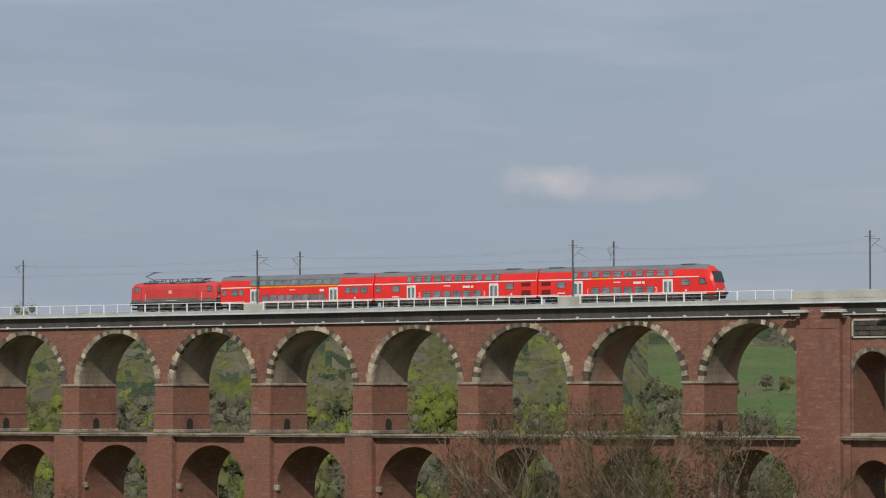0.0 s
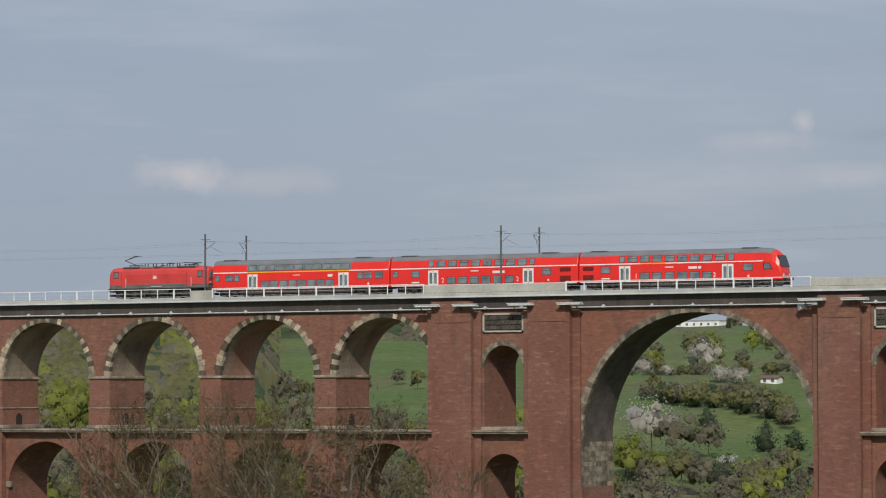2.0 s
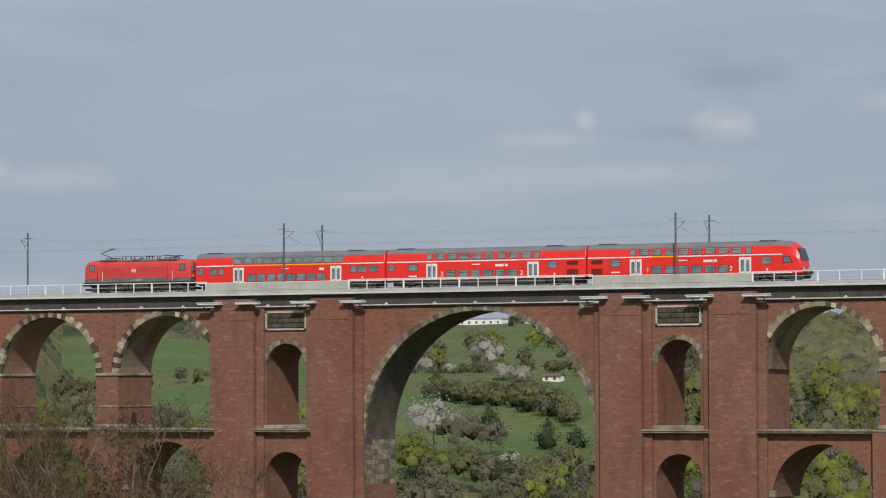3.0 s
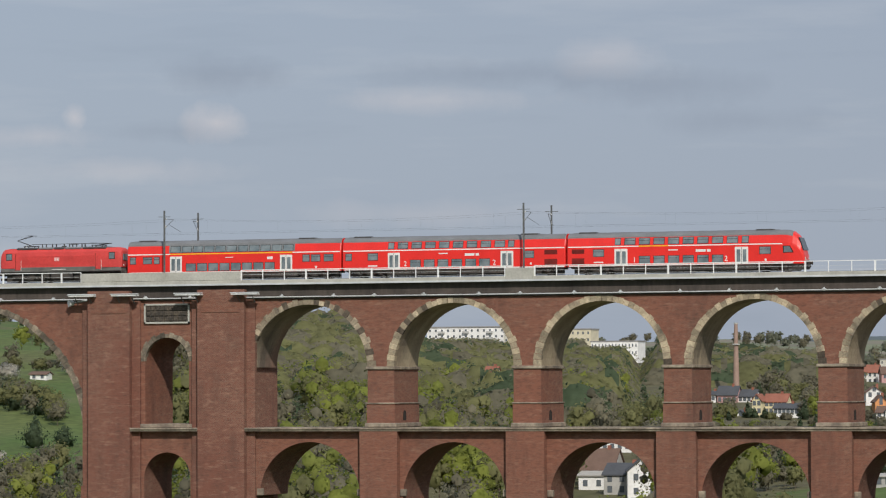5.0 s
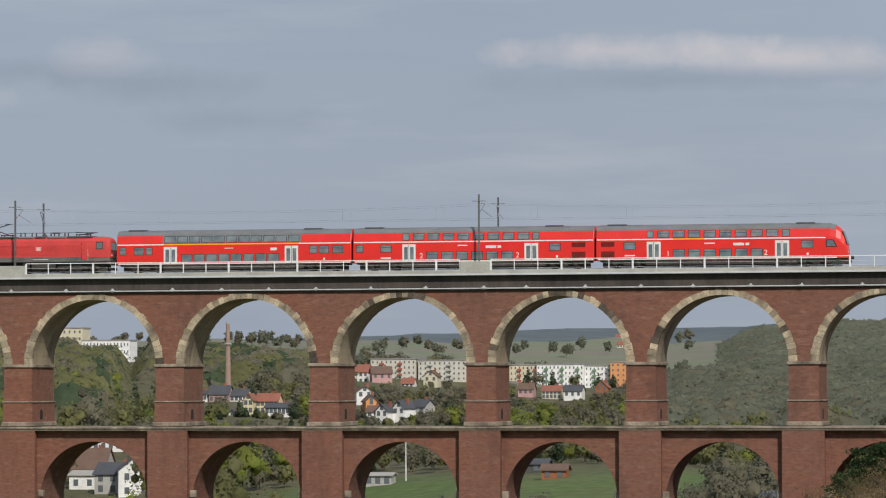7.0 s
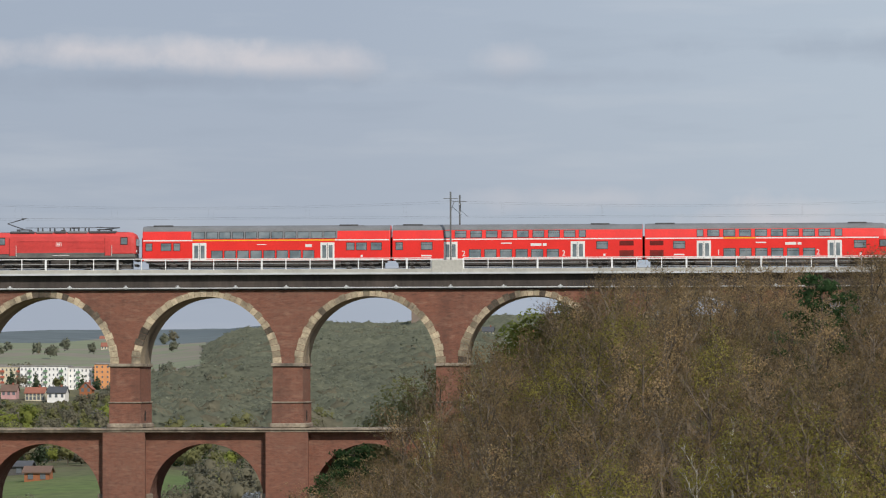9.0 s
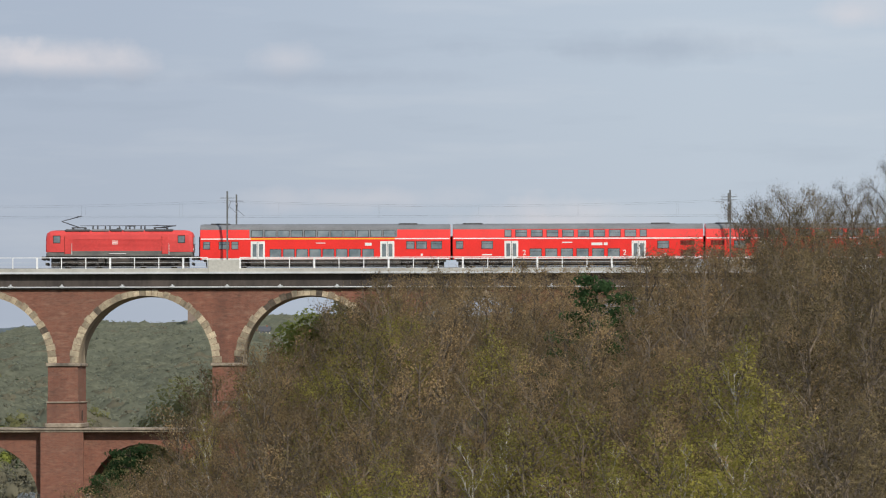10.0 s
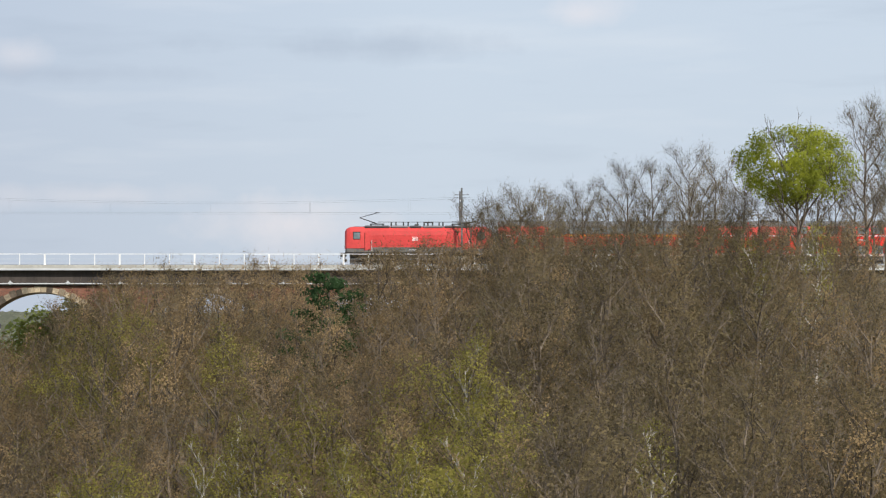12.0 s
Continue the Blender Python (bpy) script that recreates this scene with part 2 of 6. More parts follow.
# ---- mesh tools ----
class Shape:
    """Collects corners and faces for one mesh."""

    def __init__(self):
        self.v, self.f, self.m = [], [], []

    def add(self, verts, faces, slot=0):
        k = len(self.v)
        self.v += [tuple(p) for p in verts]
        self.f += [tuple(i + k for i in q) for q in faces]
        self.m += [slot] * len(faces)
        return self

    def box(self, x0, x1, y0, y1, z0, z1, slot=0, bevel=0.0):
        b = bevel
        if b <= 0:
            v = [(x, y, z) for z in (z0, z1) for x, y in ((x0, y0), (x1, y0), (x1, y1), (x0, y1))]
            return self.add(v, [(3, 2, 1, 0), (4, 5, 6, 7), (0, 1, 5, 4), (1, 2, 6, 5), (2, 3, 7, 6), (3, 0, 4, 7)], slot)
        out = [(x0 + b, y0), (x1 - b, y0), (x1, y0 + b), (x1, y1 - b), (x1 - b, y1), (x0 + b, y1), (x0, y1 - b), (x0, y0 + b)]
        inn = [(x0 + b, y0 + b), (x1 - b, y0 + b), (x1 - b, y0 + b), (x1 - b, y1 - b), (x1 - b, y1 - b), (x0 + b, y1 - b), (x0 + b, y1 - b), (x0 + b, y0 + b)]
        v = [(*p, z0) for p in inn] + [(*p, z0 + b) for p in out] + [(*p, z1 - b) for p in out] + [(*p, z1) for p in inn]
        f = [tuple(range(7, -1, -1)), tuple(range(24, 32))]
        for r in range(3):
            f += [(8 * r + i, 8 * r + (i + 1) % 8, 8 * r + 8 + (i + 1) % 8, 8 * r + 8 + i) for i in range(8)]
        return self.add(v, f, slot)

    def tube(self, p, q, r0, r1, n=6, slot=0, caps=True):
        p, q = Vector(p), Vector(q)
        d = (q - p).normalized()
        a = d.orthogonal().normalized()
        b = d.cross(a)
        v = []
        for c, r in ((p, r0), (q, r1)):
            v += [c + (a * math.cos(6.28319 * i / n) + b * math.sin(6.28319 * i / n)) * r for i in range(n)]
        f = [(i, (i + 1) % n, n + (i + 1) % n, n + i) for i in range(n)]
        if caps:
            f += [tuple(range(n - 1, -1, -1)), tuple(range(n, 2 * n))]
        return self.add(v, f, slot)

    def prism(self, outline, y0, y1, slot=0):
        """An outline in x and z, anticlockwise seen from the front (-y), drawn from y0 back to y1."""
        n = len(outline)
        v = [(x, y0, z) for x, z in outline] + [(x, y1, z) for x, z in outline]
        f = [tuple(range(n)), tuple(range(2 * n - 1, n - 1, -1))] + [(i, n + i, n + (i + 1) % n, (i + 1) % n) for i in range(n)]
        return self.add(v, f, slot)

    def mesh(self, name, *mats, smooth=False):
        me = bpy.data.meshes.new(name)
        me.from_pydata(self.v, [], self.f)
        for m in mats:
            me.materials.append(m)
        if len(mats) > 1:
            me.polygons.foreach_set("material_index", self.m)
        if smooth:
            me.polygons.foreach_set("use_smooth", [True] * len(self.f))
        me.update()
        return me


def part(name, shape, mats, parent, label="", smooth=False):
    mats = mats if isinstance(mats, (list, tuple)) else [mats]
    me = shape if isinstance(shape, bpy.types.Mesh) else shape.mesh(name, *mats, smooth=smooth)
    ob = new(name, me)
    ob.parent = parent
    if label:
        ob["label"] = label
    return ob


def thing(name, label, category, group="", kind="", at=(0, 0, 0)):
    ob = new(name)
    ob.empty_display_size = 0.5
    ob.location = at
    return tagged(ob, label, category, group, kind)


def solid(name, shape, mats, label, category, group="", kind=""):
    return tagged(part(name, shape, mats, None), label, category, group, kind)

# ---- viaduct ----
FACE, BACK = 393.0, 400.8   # front and back of the arcade
STEP, PIER = 17.42, 3.2     # spacing of the arches, width of a pier
RAD, SPRING = 7.11, EYE + 2.0
TOP = EYE + 9.75            # underside of the deck
LEDGE_Z = EYE - 4.85
LOW_RAD, LOW_SPRING = 6.1, EYE - 12.6
FOOT = EYE - 62.0
RIGHT_ROW = [-149.96 + STEP * 0.998 * i for i in range(-1, 10)]
LEFT_ROW = [-254.2 - 17.45 * i for i in range(0, 9)][::-1]


def arch_wall(x0, x1, cx, r, spring, top, y0, y1, n=28, foot=None):
    """Wall from x0 to x1 and up to top over a round opening, with its lining. Slots: 0 wall, 1 lining."""
    s = Shape()
    arc = [(cx - r * math.cos(math.pi * i / n), spring + r * math.sin(math.pi * i / n)) for i in range(n + 1)]
    low = spring if foot is None else foot
    pts = [(cx - r, low)] + arc + [(cx + r, low)] if foot is not None else arc
    for y, flip in ((y0, False), (y1, True)):
        quads = []
        for (xa, za), (xb, zb) in zip(arc, arc[1:]):
            quads.append([(xa, y, za), (xb, y, zb), (xb, y, top), (xa, y, top)])
        if x0 < cx - r - 1e-4:
            quads.append([(x0, y, low), (cx - r, y, low), (cx - r, y, spring), (x0, y, spring)]) if low < spring else None
            quads.append([(x0, y, spring), (cx - r, y, spring), (cx - r, y, top), (x0, y, top)])
        if x1 > cx + r + 1e-4:
            quads.append([(cx + r, y, low), (x1, y, low), (x1, y, spring), (cx + r, y, spring)]) if low < spring else None
            quads.append([(cx + r, y, spring), (x1, y, spring), (x1, y, top), (cx + r, y, top)])
        for q in quads:
            s.add(q[::-1] if flip else q, [(0, 1, 2, 3)], 0)
    for (xa, za), (xb, zb) in zip(pts, pts[1:]):
        s.add([(xa, y0, za), (xa, y1, za), (xb, y1, zb), (xb, y0, zb)], [(0, 1, 2, 3)], 1)
    return s


def ring_stones(cx, cz, r, count, seed, thick=0.60, a0=0.0, a1=math.pi, tooth=0.16, deep=0.6):
    """The wedge stones of an arch ring, one Shape each."""
    rnd = random.Random(seed)
    out = []
    for i in range(count):
        g = 0.018 / r
        a, b = a0 + (a1 - a0) * i / count + g, a0 + (a1 - a0) * (i + 1) / count - g
        t = thick + 0.30 * (1 - math.sin((a + b) / 2)) + (tooth if i % 2 else -tooth * 0.3) + rnd.uniform(-0.05, 0.05)
        y = FACE - 0.05 - rnd.uniform(0, 0.05)
        o = [(cx - q * math.cos(w), cz + q * math.sin(w)) for q, w in ((r - 0.015, a), (r - 0.015, b), (r + t, b), (r + t, a))]
        out.append(Shape().prism(o[::-1], y, FACE + deep * (1.0 if i % 2 else 0.6)))
    return out


viaduct = thing("viaduct", "tall red brick railway viaduct with tiers of round arches", "viaduct", kind="structure")


def upper_bay(x, single, seed, left_edge=None, right_edge=None):
    """The arch that spans from the pier at x to the next."""
    cx = x + PIER + RAD if left_edge is None else left_edge + RAD
    a = x + PIER / 2 if left_edge is None else left_edge
    b = cx + RAD + PIER / 2 if right_edge is None else right_edge
    wall = part("arch_wall", arch_wall(a, b, cx, RAD, SPRING, TOP, FACE, BACK), [BRICK, SOFFIT_PALE if single else SOFFIT], viaduct)
    stones = ring_stones(cx, SPRING, RAD, 36, seed, tooth=0.07 if single else 0.15)
    if single:
        rnd = random.Random(seed * 7)
        run = 0
        for s in stones:
            # soot sits on runs of stones, mostly near the crown
            run = run - 1 if run > 0 else (rnd.choice((1, 1, 3, 5)) if rnd.random() < 0.09 else 0)
            part("voussoir", s, STONE_SOOT if run > 0 and rnd.random() < 0.75 else STONE, wall)
    else:
        both = Shape()
        rnd = random.Random(seed * 7)
        for i, s in enumerate(stones):
            both.add(s.v, s.f, 1 if rnd.random() < (0.62 if i % 2 else 0.08) else 0)
        tagged(part("arch_ring", both, [STONE_JOINED, STONE_SOOT], wall, "ring of toothed sandstone blocks"), kind="stuff")


def upper_pier(x):
    p = Shape().box(x, x + PIER, FACE, BACK, EYE - 2.1, SPRING - 0.35)
    p.box(x - 0.09, x + PIER + 0.09, FACE - 0.09, BACK + 0.09, LEDGE_Z, EYE - 2.1)
    pier = part("pier", p, BRICK, viaduct)
    part("pier_cap", Shape().box(x - 0.2, x + PIER + 0.2, FACE - 0.2, BACK + 0.2, SPRING - 0.35, SPRING, bevel=0.06), LEDGE, pier, "weathered stone cap")
    part("pier_band", Shape().box(x - 0.2, x + PIER + 0.2, FACE - 0.2, BACK + 0.2, EYE - 2.22, EYE - 2.06, bevel=0.04), LEDGE, pier, "thin stone band")
    part("plinth", Shape().box(x - 0.3, x + PIER + 0.3, FACE - 0.3, BACK + 0.3, LEDGE_Z, LEDGE_Z + 0.5, bevel=0.08), LEDGE, pier, "stone plinth")
    # low round-headed doorway under the band: a near-black plate painted as its shade
    for side, px in ((-1, x - 0.1), (1, x + PIER + 0.1)):
        yc, zc, r, sill = (FACE + 3.1, EYE - 3.45, 0.5, EYE - 4.1) if x > -160 else (FACE + 3.5, EYE - 3.45, 0.65, LEDGE_Z + 0.55)
        o = [(yc - r, sill)] + [(yc - r * math.cos(math.pi * i / 8), zc + r * math.sin(math.pi * i / 8)) for i in range(9)] + [(yc + r, sill)]
        s = Shape()
        v = [(px + side * 0.012, y, z) for y, z in o] + [(px - side * 0.05, y, z) for y, z in o]
        n = len(o)
        s.add(v, [tuple(range(n)), tuple(range(n, 2 * n))] + [(i, (i + 1) % n, n + (i + 1) % n, n + i) for i in range(n)])
        part("doorway", s, HOLE_SHADE, pier, "dark plate for the shade in a round-headed doorway")


def lower_bay(x, cx, r=LOW_RAD, x1=None):
    b = x + STEP if x1 is None else x1
    wall = part("lower_arch_wall", arch_wall(x, b, cx, r, LOW_SPRING, LEDGE_Z - 0.25, FACE, BACK + 0.6), [BRICK, BRICK_PILLAR], viaduct)
    for px in (cx - r, cx + r):
        s = Shape().box(px - 0.35, px + 0.35, FACE - 0.15, FACE + 0.5, LOW_SPRING, LOW_SPRING + 0.8, bevel=0.08)
        part("impost", s, LEDGE, wall, "projecting sandstone impost")
    return wall


def lower_pier(x, w=4.5, r=LOW_RAD):
    """The pier below the ledge with its projecting front."""
    half = STEP / 2 - r
    c = x + PIER / 2
    s = Shape().box(c - half, c + half, FACE + 0.002, BACK + 0.6, FOOT, LOW_SPRING)
    s.box(c - w / 2, c + w / 2, FACE - 0.95, FACE, FOOT, LEDGE_Z - 0.42)
    part("lower_pier", s, BRICK, viaduct)


def ledge(x0, x1):
    s = Shape().box(x0, x1, FACE - 1.15, BACK + 0.9, LEDGE_Z - 0.25, LEDGE_Z - 0.02, bevel=0.05)
    s.box(x0, x1, FACE - 1.0, FACE - 0.05, LEDGE_Z - 0.42, LEDGE_Z - 0.25)
    part("ledge", s, LEDGE, viaduct, "weathered stone ledge")


for i, x in enumerate(LEFT_ROW):
    upper_pier(x)
    upper_bay(x, False, i, right_edge=-236.3 if i == len(LEFT_ROW) - 1 else LEFT_ROW[i + 1] + PIER / 2)
    lower_pier(x)
    lower_bay(x + PIER / 2, x + PIER / 2 + STEP / 2, x1=-236.3 if i == len(LEFT_ROW) - 1 else LEFT_ROW[i + 1] + PIER / 2)
ledge(LEFT_ROW[0], -236.3)
for i, x in enumerate(RIGHT_ROW):
    if i:
        upper_pier(x)
        lower_pier(x)
    upper_bay(x, 1 <= i < 9, 40 + i, left_edge=-164.2 if i == 0 else None, right_edge=RIGHT_ROW[i] + STEP * 0.998 + PIER / 2)
    lower_bay(x + PIER / 2 if i else -164.6, x + PIER / 2 + STEP / 2, x1=x + STEP * 0.998 + PIER / 2)
ledge(-164.6, RIGHT_ROW[-1] + STEP)

# four great pillars, with narrow arches between each pair, and the wide arch
FRONT = FACE - 1.1
PILLARS = [(-236.4, -230.8), (-222.8, -217.0), (-184.2, -178.9), (-170.4, -164.6)]
for a, b in PILLARS:
    s = Shape().box(a, b, FRONT, BACK + 1.1, FOOT, EYE + 10.9)
    pil = part("pillar", s, BRICK_PILLAR, viaduct, "massive weathered brick pillar")
    part("pillar_panel", Shape().box(a + 0.5, b - 0.5, FRONT - 0.06, FRONT, EYE + 8.3, EYE + 9.7), BRICK, pil)
    # strips of paler brick beside the pillar
    for px in (a - 1.0, b):
        part("pilaster_strip", Shape().box(px, px + 1.0, FACE - 0.35, FACE + 0.3, FOOT, TOP), BRICK_PILLAR, pil)
for a, b in ((-230.8, -222.8), (-178.9, -170.4)):
    c = (a + b) / 2
    wall = part("narrow_arch_wall", arch_wall(a, b, c, 2.75, EYE + 2.75, TOP + 0.9, FACE, BACK, n=18, foot=LEDGE_Z), [BRICK, BRICK], viaduct)
    for s in ring_stones(c, EYE + 2.75, 2.75, 17, int(-a), thick=0.5, tooth=0.1):
        part("voussoir", s, STONE_GREY, wall)
    q = part("stone_panel", Shape().box(c - 2.6, c + 2.7, FACE - 0.1, FACE + 0.02, EYE + 7.3, EYE + 9.2), GRILLE, viaduct, "dark coffered stone panel")
    frame_shape = Shape()
    for x0, x1, z0, z1 in ((c - 2.8, c + 2.9, 9.2, 9.4), (c - 2.8, c + 2.9, 7.1, 7.3), (c - 2.8, c - 2.6, 7.1, 9.4), (c + 2.7, c + 2.9, 7.1, 9.4)):
        frame_shape.box(x0, x1, FACE - 0.24, FACE, EYE + z0, EYE + z1)
    part("panel_frame", frame_shape, CONCRETE, q, "pale stone frame")
    rnd = random.Random(int(-a))
    for i in range(9):
        for j in range(3):
            x0, z0 = c - 2.55 + i * 0.57, EYE + 7.36 + j * 0.6
            part("coffer", Shape().box(x0 + 0.05, x0 + 0.5, FACE - 0.2 - rnd.uniform(0, 0.06), FACE - 0.1, z0 + 0.04, z0 + 0.54, bevel=0.04), GRILLE, q)
    ledge(a, b)
    lower = part("narrow_lower_wall", arch_wall(a, b, c, 2.9, EYE - 10.6, LEDGE_Z - 0.25, FACE, BACK, n=18, foot=FOOT), [BRICK, BRICK_PILLAR], viaduct)
    part("plinth", Shape().box(a, b, FACE - 0.3, BACK, LEDGE_Z - 0.02, LEDGE_Z + 0.42, bevel=0.06), LEDGE, viaduct, "stone sill")
WIDE_X, WIDE_R, WIDE_Z = -200.6, 15.4, EYE - 6.2
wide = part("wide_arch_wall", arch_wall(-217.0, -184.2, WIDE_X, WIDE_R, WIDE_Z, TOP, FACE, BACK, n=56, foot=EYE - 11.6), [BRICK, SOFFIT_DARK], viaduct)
for s in ring_stones(WIDE_X, WIDE_Z, WIDE_R, 74, 7, thick=0.62, tooth=0.08):
    part("voussoir", s, STONE_GREY, wide)
for side in (-1, 1):
    rnd = random.Random(side + 5)
    px = WIDE_X + side * WIDE_R
    for j in range(9):
        z = EYE - 11.6 + j * 0.6
        e = 0.75 if j % 2 else 0.55
        a, b = (px - e, px + 0.012) if side < 0 else (px - 0.012, px + e)
        part("quoin", Shape().box(a, b, FACE - 0.09, FACE + 0.5, z + 0.015, z + 0.585, bevel=0.03), STONE_GREY, wide)
        # lining stones on the flank
        for k in range(5):
            y = FACE + 0.5 + k * 1.46
            part("lining_stone", Shape().box(min(px, px - side * 0.05), max(px, px - side * 0.05), y + 0.02, y + 1.44, z + 0.015, z + 0.585), STONE_GREY, wide)
    a, b = (-217.0, px) if side < 0 else (px, -184.2)
    part("wide_pier", Shape().box(a - 0.2, b + 0.2, FACE - 0.4, BACK, FOOT, EYE - 11.6), BRICK_PILLAR, viaduct)

# deck: weathered girder face coloured shade-dark, pale coping with a lip, conduit on brackets
X0, X1 = -410.0, 140.0
deck = part("deck", Shape().box(X0, X1, FACE - 0.25, BACK + 0.25, TOP, EYE + 11.38), DARK_CONCRETE, viaduct, "weathered concrete deck edge, darkened for shade under the coping")
part("coping", Shape().box(X0, X1, FACE - 0.95, FACE + 0.4, EYE + 11.38, EYE + 11.95, bevel=0.05), CONCRETE, viaduct, "pale concrete coping")
part("coping_lip", Shape().box(X0, X1, FACE - 1.02, FACE - 0.95, EYE + 11.38, EYE + 11.58), ZINC, viaduct, "pale metal drip edge")
part("coping", Shape().box(X0, X1, BACK - 0.4, BACK + 0.95, EYE + 11.38, EYE + 11.95, bevel=0.05), CONCRETE, viaduct, "pale concrete coping")
part("ballast_bed", Shape().box(X0, X1, FACE + 0.4, BACK - 0.4, EYE + 11.38, EYE + 11.8), BALLAST, viaduct, "dark track ballast")
conduit = part("conduit", Shape().tube((X0, FACE - 0.42, EYE + 9.98), (X1, FACE - 0.42, EYE + 9.98), 0.07, 0.07, 6), ZINC, viaduct, "thin pale conduit")
clip = Shape().box(-0.22, 0.22, -0.55, -0.25, 0.0, 0.16).box(-0.08, 0.08, -0.5, -0.22, -0.1, 0.3).mesh("conduit_clip", ZINC)
for i in range(86):
    x = -398 + i * 5.8 + random.uniform(-0.7, 0.7)
    ob = part("conduit_clip", clip, ZINC, conduit)
    ob.location = (x, FACE, EYE + 9.98)

# white steel walkway brackets round the pillars
for x in (-236.6, -231.2, -223.4, -216.6, -184.6, -179.2, -171.2, -164.2):
    w = thing("inspection_bracket", "white steel inspection bracket below the deck", "bracket", "brackets on the pillars")
    part("platform", Shape().box(x - 1.6, x + 1.6, FRONT - 1.0, FRONT - 0.1, EYE + 10.25, EYE + 10.42, bevel=0.03), PLATE, w)
    part("edge_tube", Shape().tube((x - 1.7, FRONT - 1.0, EYE + 10.5), (x + 1.9, FRONT - 1.0, EYE + 10.5), 0.06, 0.06), ZINC, w)
    for dx in (-0.9, 0.9):
        part("strut", Shape().tube((x + dx, FRONT + 0.2, EYE + 9.4), (x + dx, FRONT - 0.9, EYE + 10.3), 0.07, 0.07), DARK_STEEL, w)

# solid parapets over the pillars, blocks at the masts, railings between
MASTS = [-374.7, -322.74, -270.52, -226.85, -174.75, -131.15, -78.9, -26.66, 26.4, 78.6]
solid_spans = [(-237.6, -217.7), (-185.1, -165.1)]
blocks = [(m - 2.0, m + 1.3) for m in MASTS if not any(a < m < b for a, b in solid_spans)]
for a, b in solid_spans:
    s = Shape().box(a, b, FACE - 0.95, FACE - 0.62, EYE + 11.96, EYE + 12.95, bevel=0.04)
    solid("parapet", s, CONCRETE, "pale concrete parapet wall on the viaduct", "parapet", "parapets", "structure")
for a, b in blocks:
    s = Shape().box(a, b, FACE - 1.0, FACE - 0.2, EYE + 11.5, EYE + 12.86, bevel=0.05)
    solid("mast_block", s, CONCRETE, "pale concrete block carrying a catenary mast", "concrete block", "mast blocks", "structure")


def railing(a, b):
    r = thing("railing", "white galvanised steel railing along the deck", "railing", "railings")
    y = FACE - 0.78
    part("top_rail", Shape().box(a, b, y - 0.04, y + 0.04, EYE + 13.05, EYE + 13.13), RAIL_WHITE, r)
    part("middle_rail", Shape().box(a, b, y - 0.012, y + 0.012, EYE + 12.56, EYE + 12.585), ZINC, r)
    part("bottom_rail", Shape().box(a, b, y - 0.012, y + 0.012, EYE + 12.14, EYE + 12.165), ZINC, r)
    n = max(1, round((b - a) / 2.55))
    for i in range(n + 1):
        x = a + (b - a) * i / n
        w = 0.10 if i % 3 == 0 else 0.045
        part("post", Shape().box(x - w, x + w, y - 0.05, y + 0.05, EYE + 11.95, EYE + 13.05), RAIL_WHITE, r)


edges = sorted(solid_spans + blocks)
for (a, b), (c, d) in zip(edges, edges[1:]):
    railing(b + 0.06, c - 0.06)
railing(X0, edges[0][0] - 0.06)

# rails of the two tracks
NEAR_Y, FAR_Y, RAIL_Z = FACE + 2.05, FACE + 6.0, EYE + 12.05
for y in (NEAR_Y, FAR_Y):
    t = thing("railway_track", "steel rails on sleepers along the deck", "track", "tracks", "structure")
    for d in (-0.75, 0.75):
        part("rail", Shape().box(X0, X1, y + d - 0.035, y + d + 0.035, RAIL_Z - 0.17, RAIL_Z), DARK_STEEL, t)
    s = Shape()
    for i in range(int((X1 - X0) / 0.65)):
        s.box(X0 + i * 0.65, X0 + i * 0.65 + 0.25, y - 1.25, y + 1.25, RAIL_Z - 0.3, RAIL_Z - 0.17)
    tagged(part("sleepers", s, DARK_CONCRETE, t), kind="stuff")

# catenary masts and wires
WIRE_Z, MESS_Z = RAIL_Z + 5.55, RAIL_Z + 7.2


def mast(x, y, side, top):
    m = thing("catenary_mast", "slender dark steel catenary mast on the viaduct", "mast", "catenary masts")
    part("pole", Shape().box(x - 0.085, x + 0.085, y - 0.085, y + 0.085, EYE + 11.95, top), DARK_STEEL, m)
    arm = Shape().tube((x, y, WIRE_Z + 0.4), (x + 0.25, y + side * 2.0, MESS_Z - 0.1), 0.035, 0.03)
    arm.tube((x, y, MESS_Z - 0.1), (x + 0.25, y + side * 2.0, MESS_Z - 0.1), 0.03, 0.03)
    arm.tube((x + 0.1, y + side * 0.9, WIRE_Z + 0.95), (x + 1.0, y + side * 2.3, WIRE_Z + 0.15), 0.025, 0.02)
    part("bracket_arm", arm, DARK_STEEL, m)
    ins = Shape()
    for k in range(4):
        ins.tube((x + 0.03, y + side * (0.22 + 0.1 * k), MESS_Z - 0.1), (x + 0.03, y + side * (0.27 + 0.1 * k), MESS_Z - 0.1), 0.09, 0.06, 7)
        ins.tube((x + 0.02, y + side * (0.16 + 0.05 * k), WIRE_Z + 0.5 + 0.08 * k), (x + 0.02, y + side * (0.2 + 0.05 * k), WIRE_Z + 0.55 + 0.08 * k), 0.09, 0.06, 7)
    part("insulator", ins, PLATE, m, "ribbed insulators")
    part("top_arm", Shape().box(x - 0.75, x + 0.75, y - 0.04, y + 0.04, top - 0.75, top - 0.69), DARK_STEEL, m)


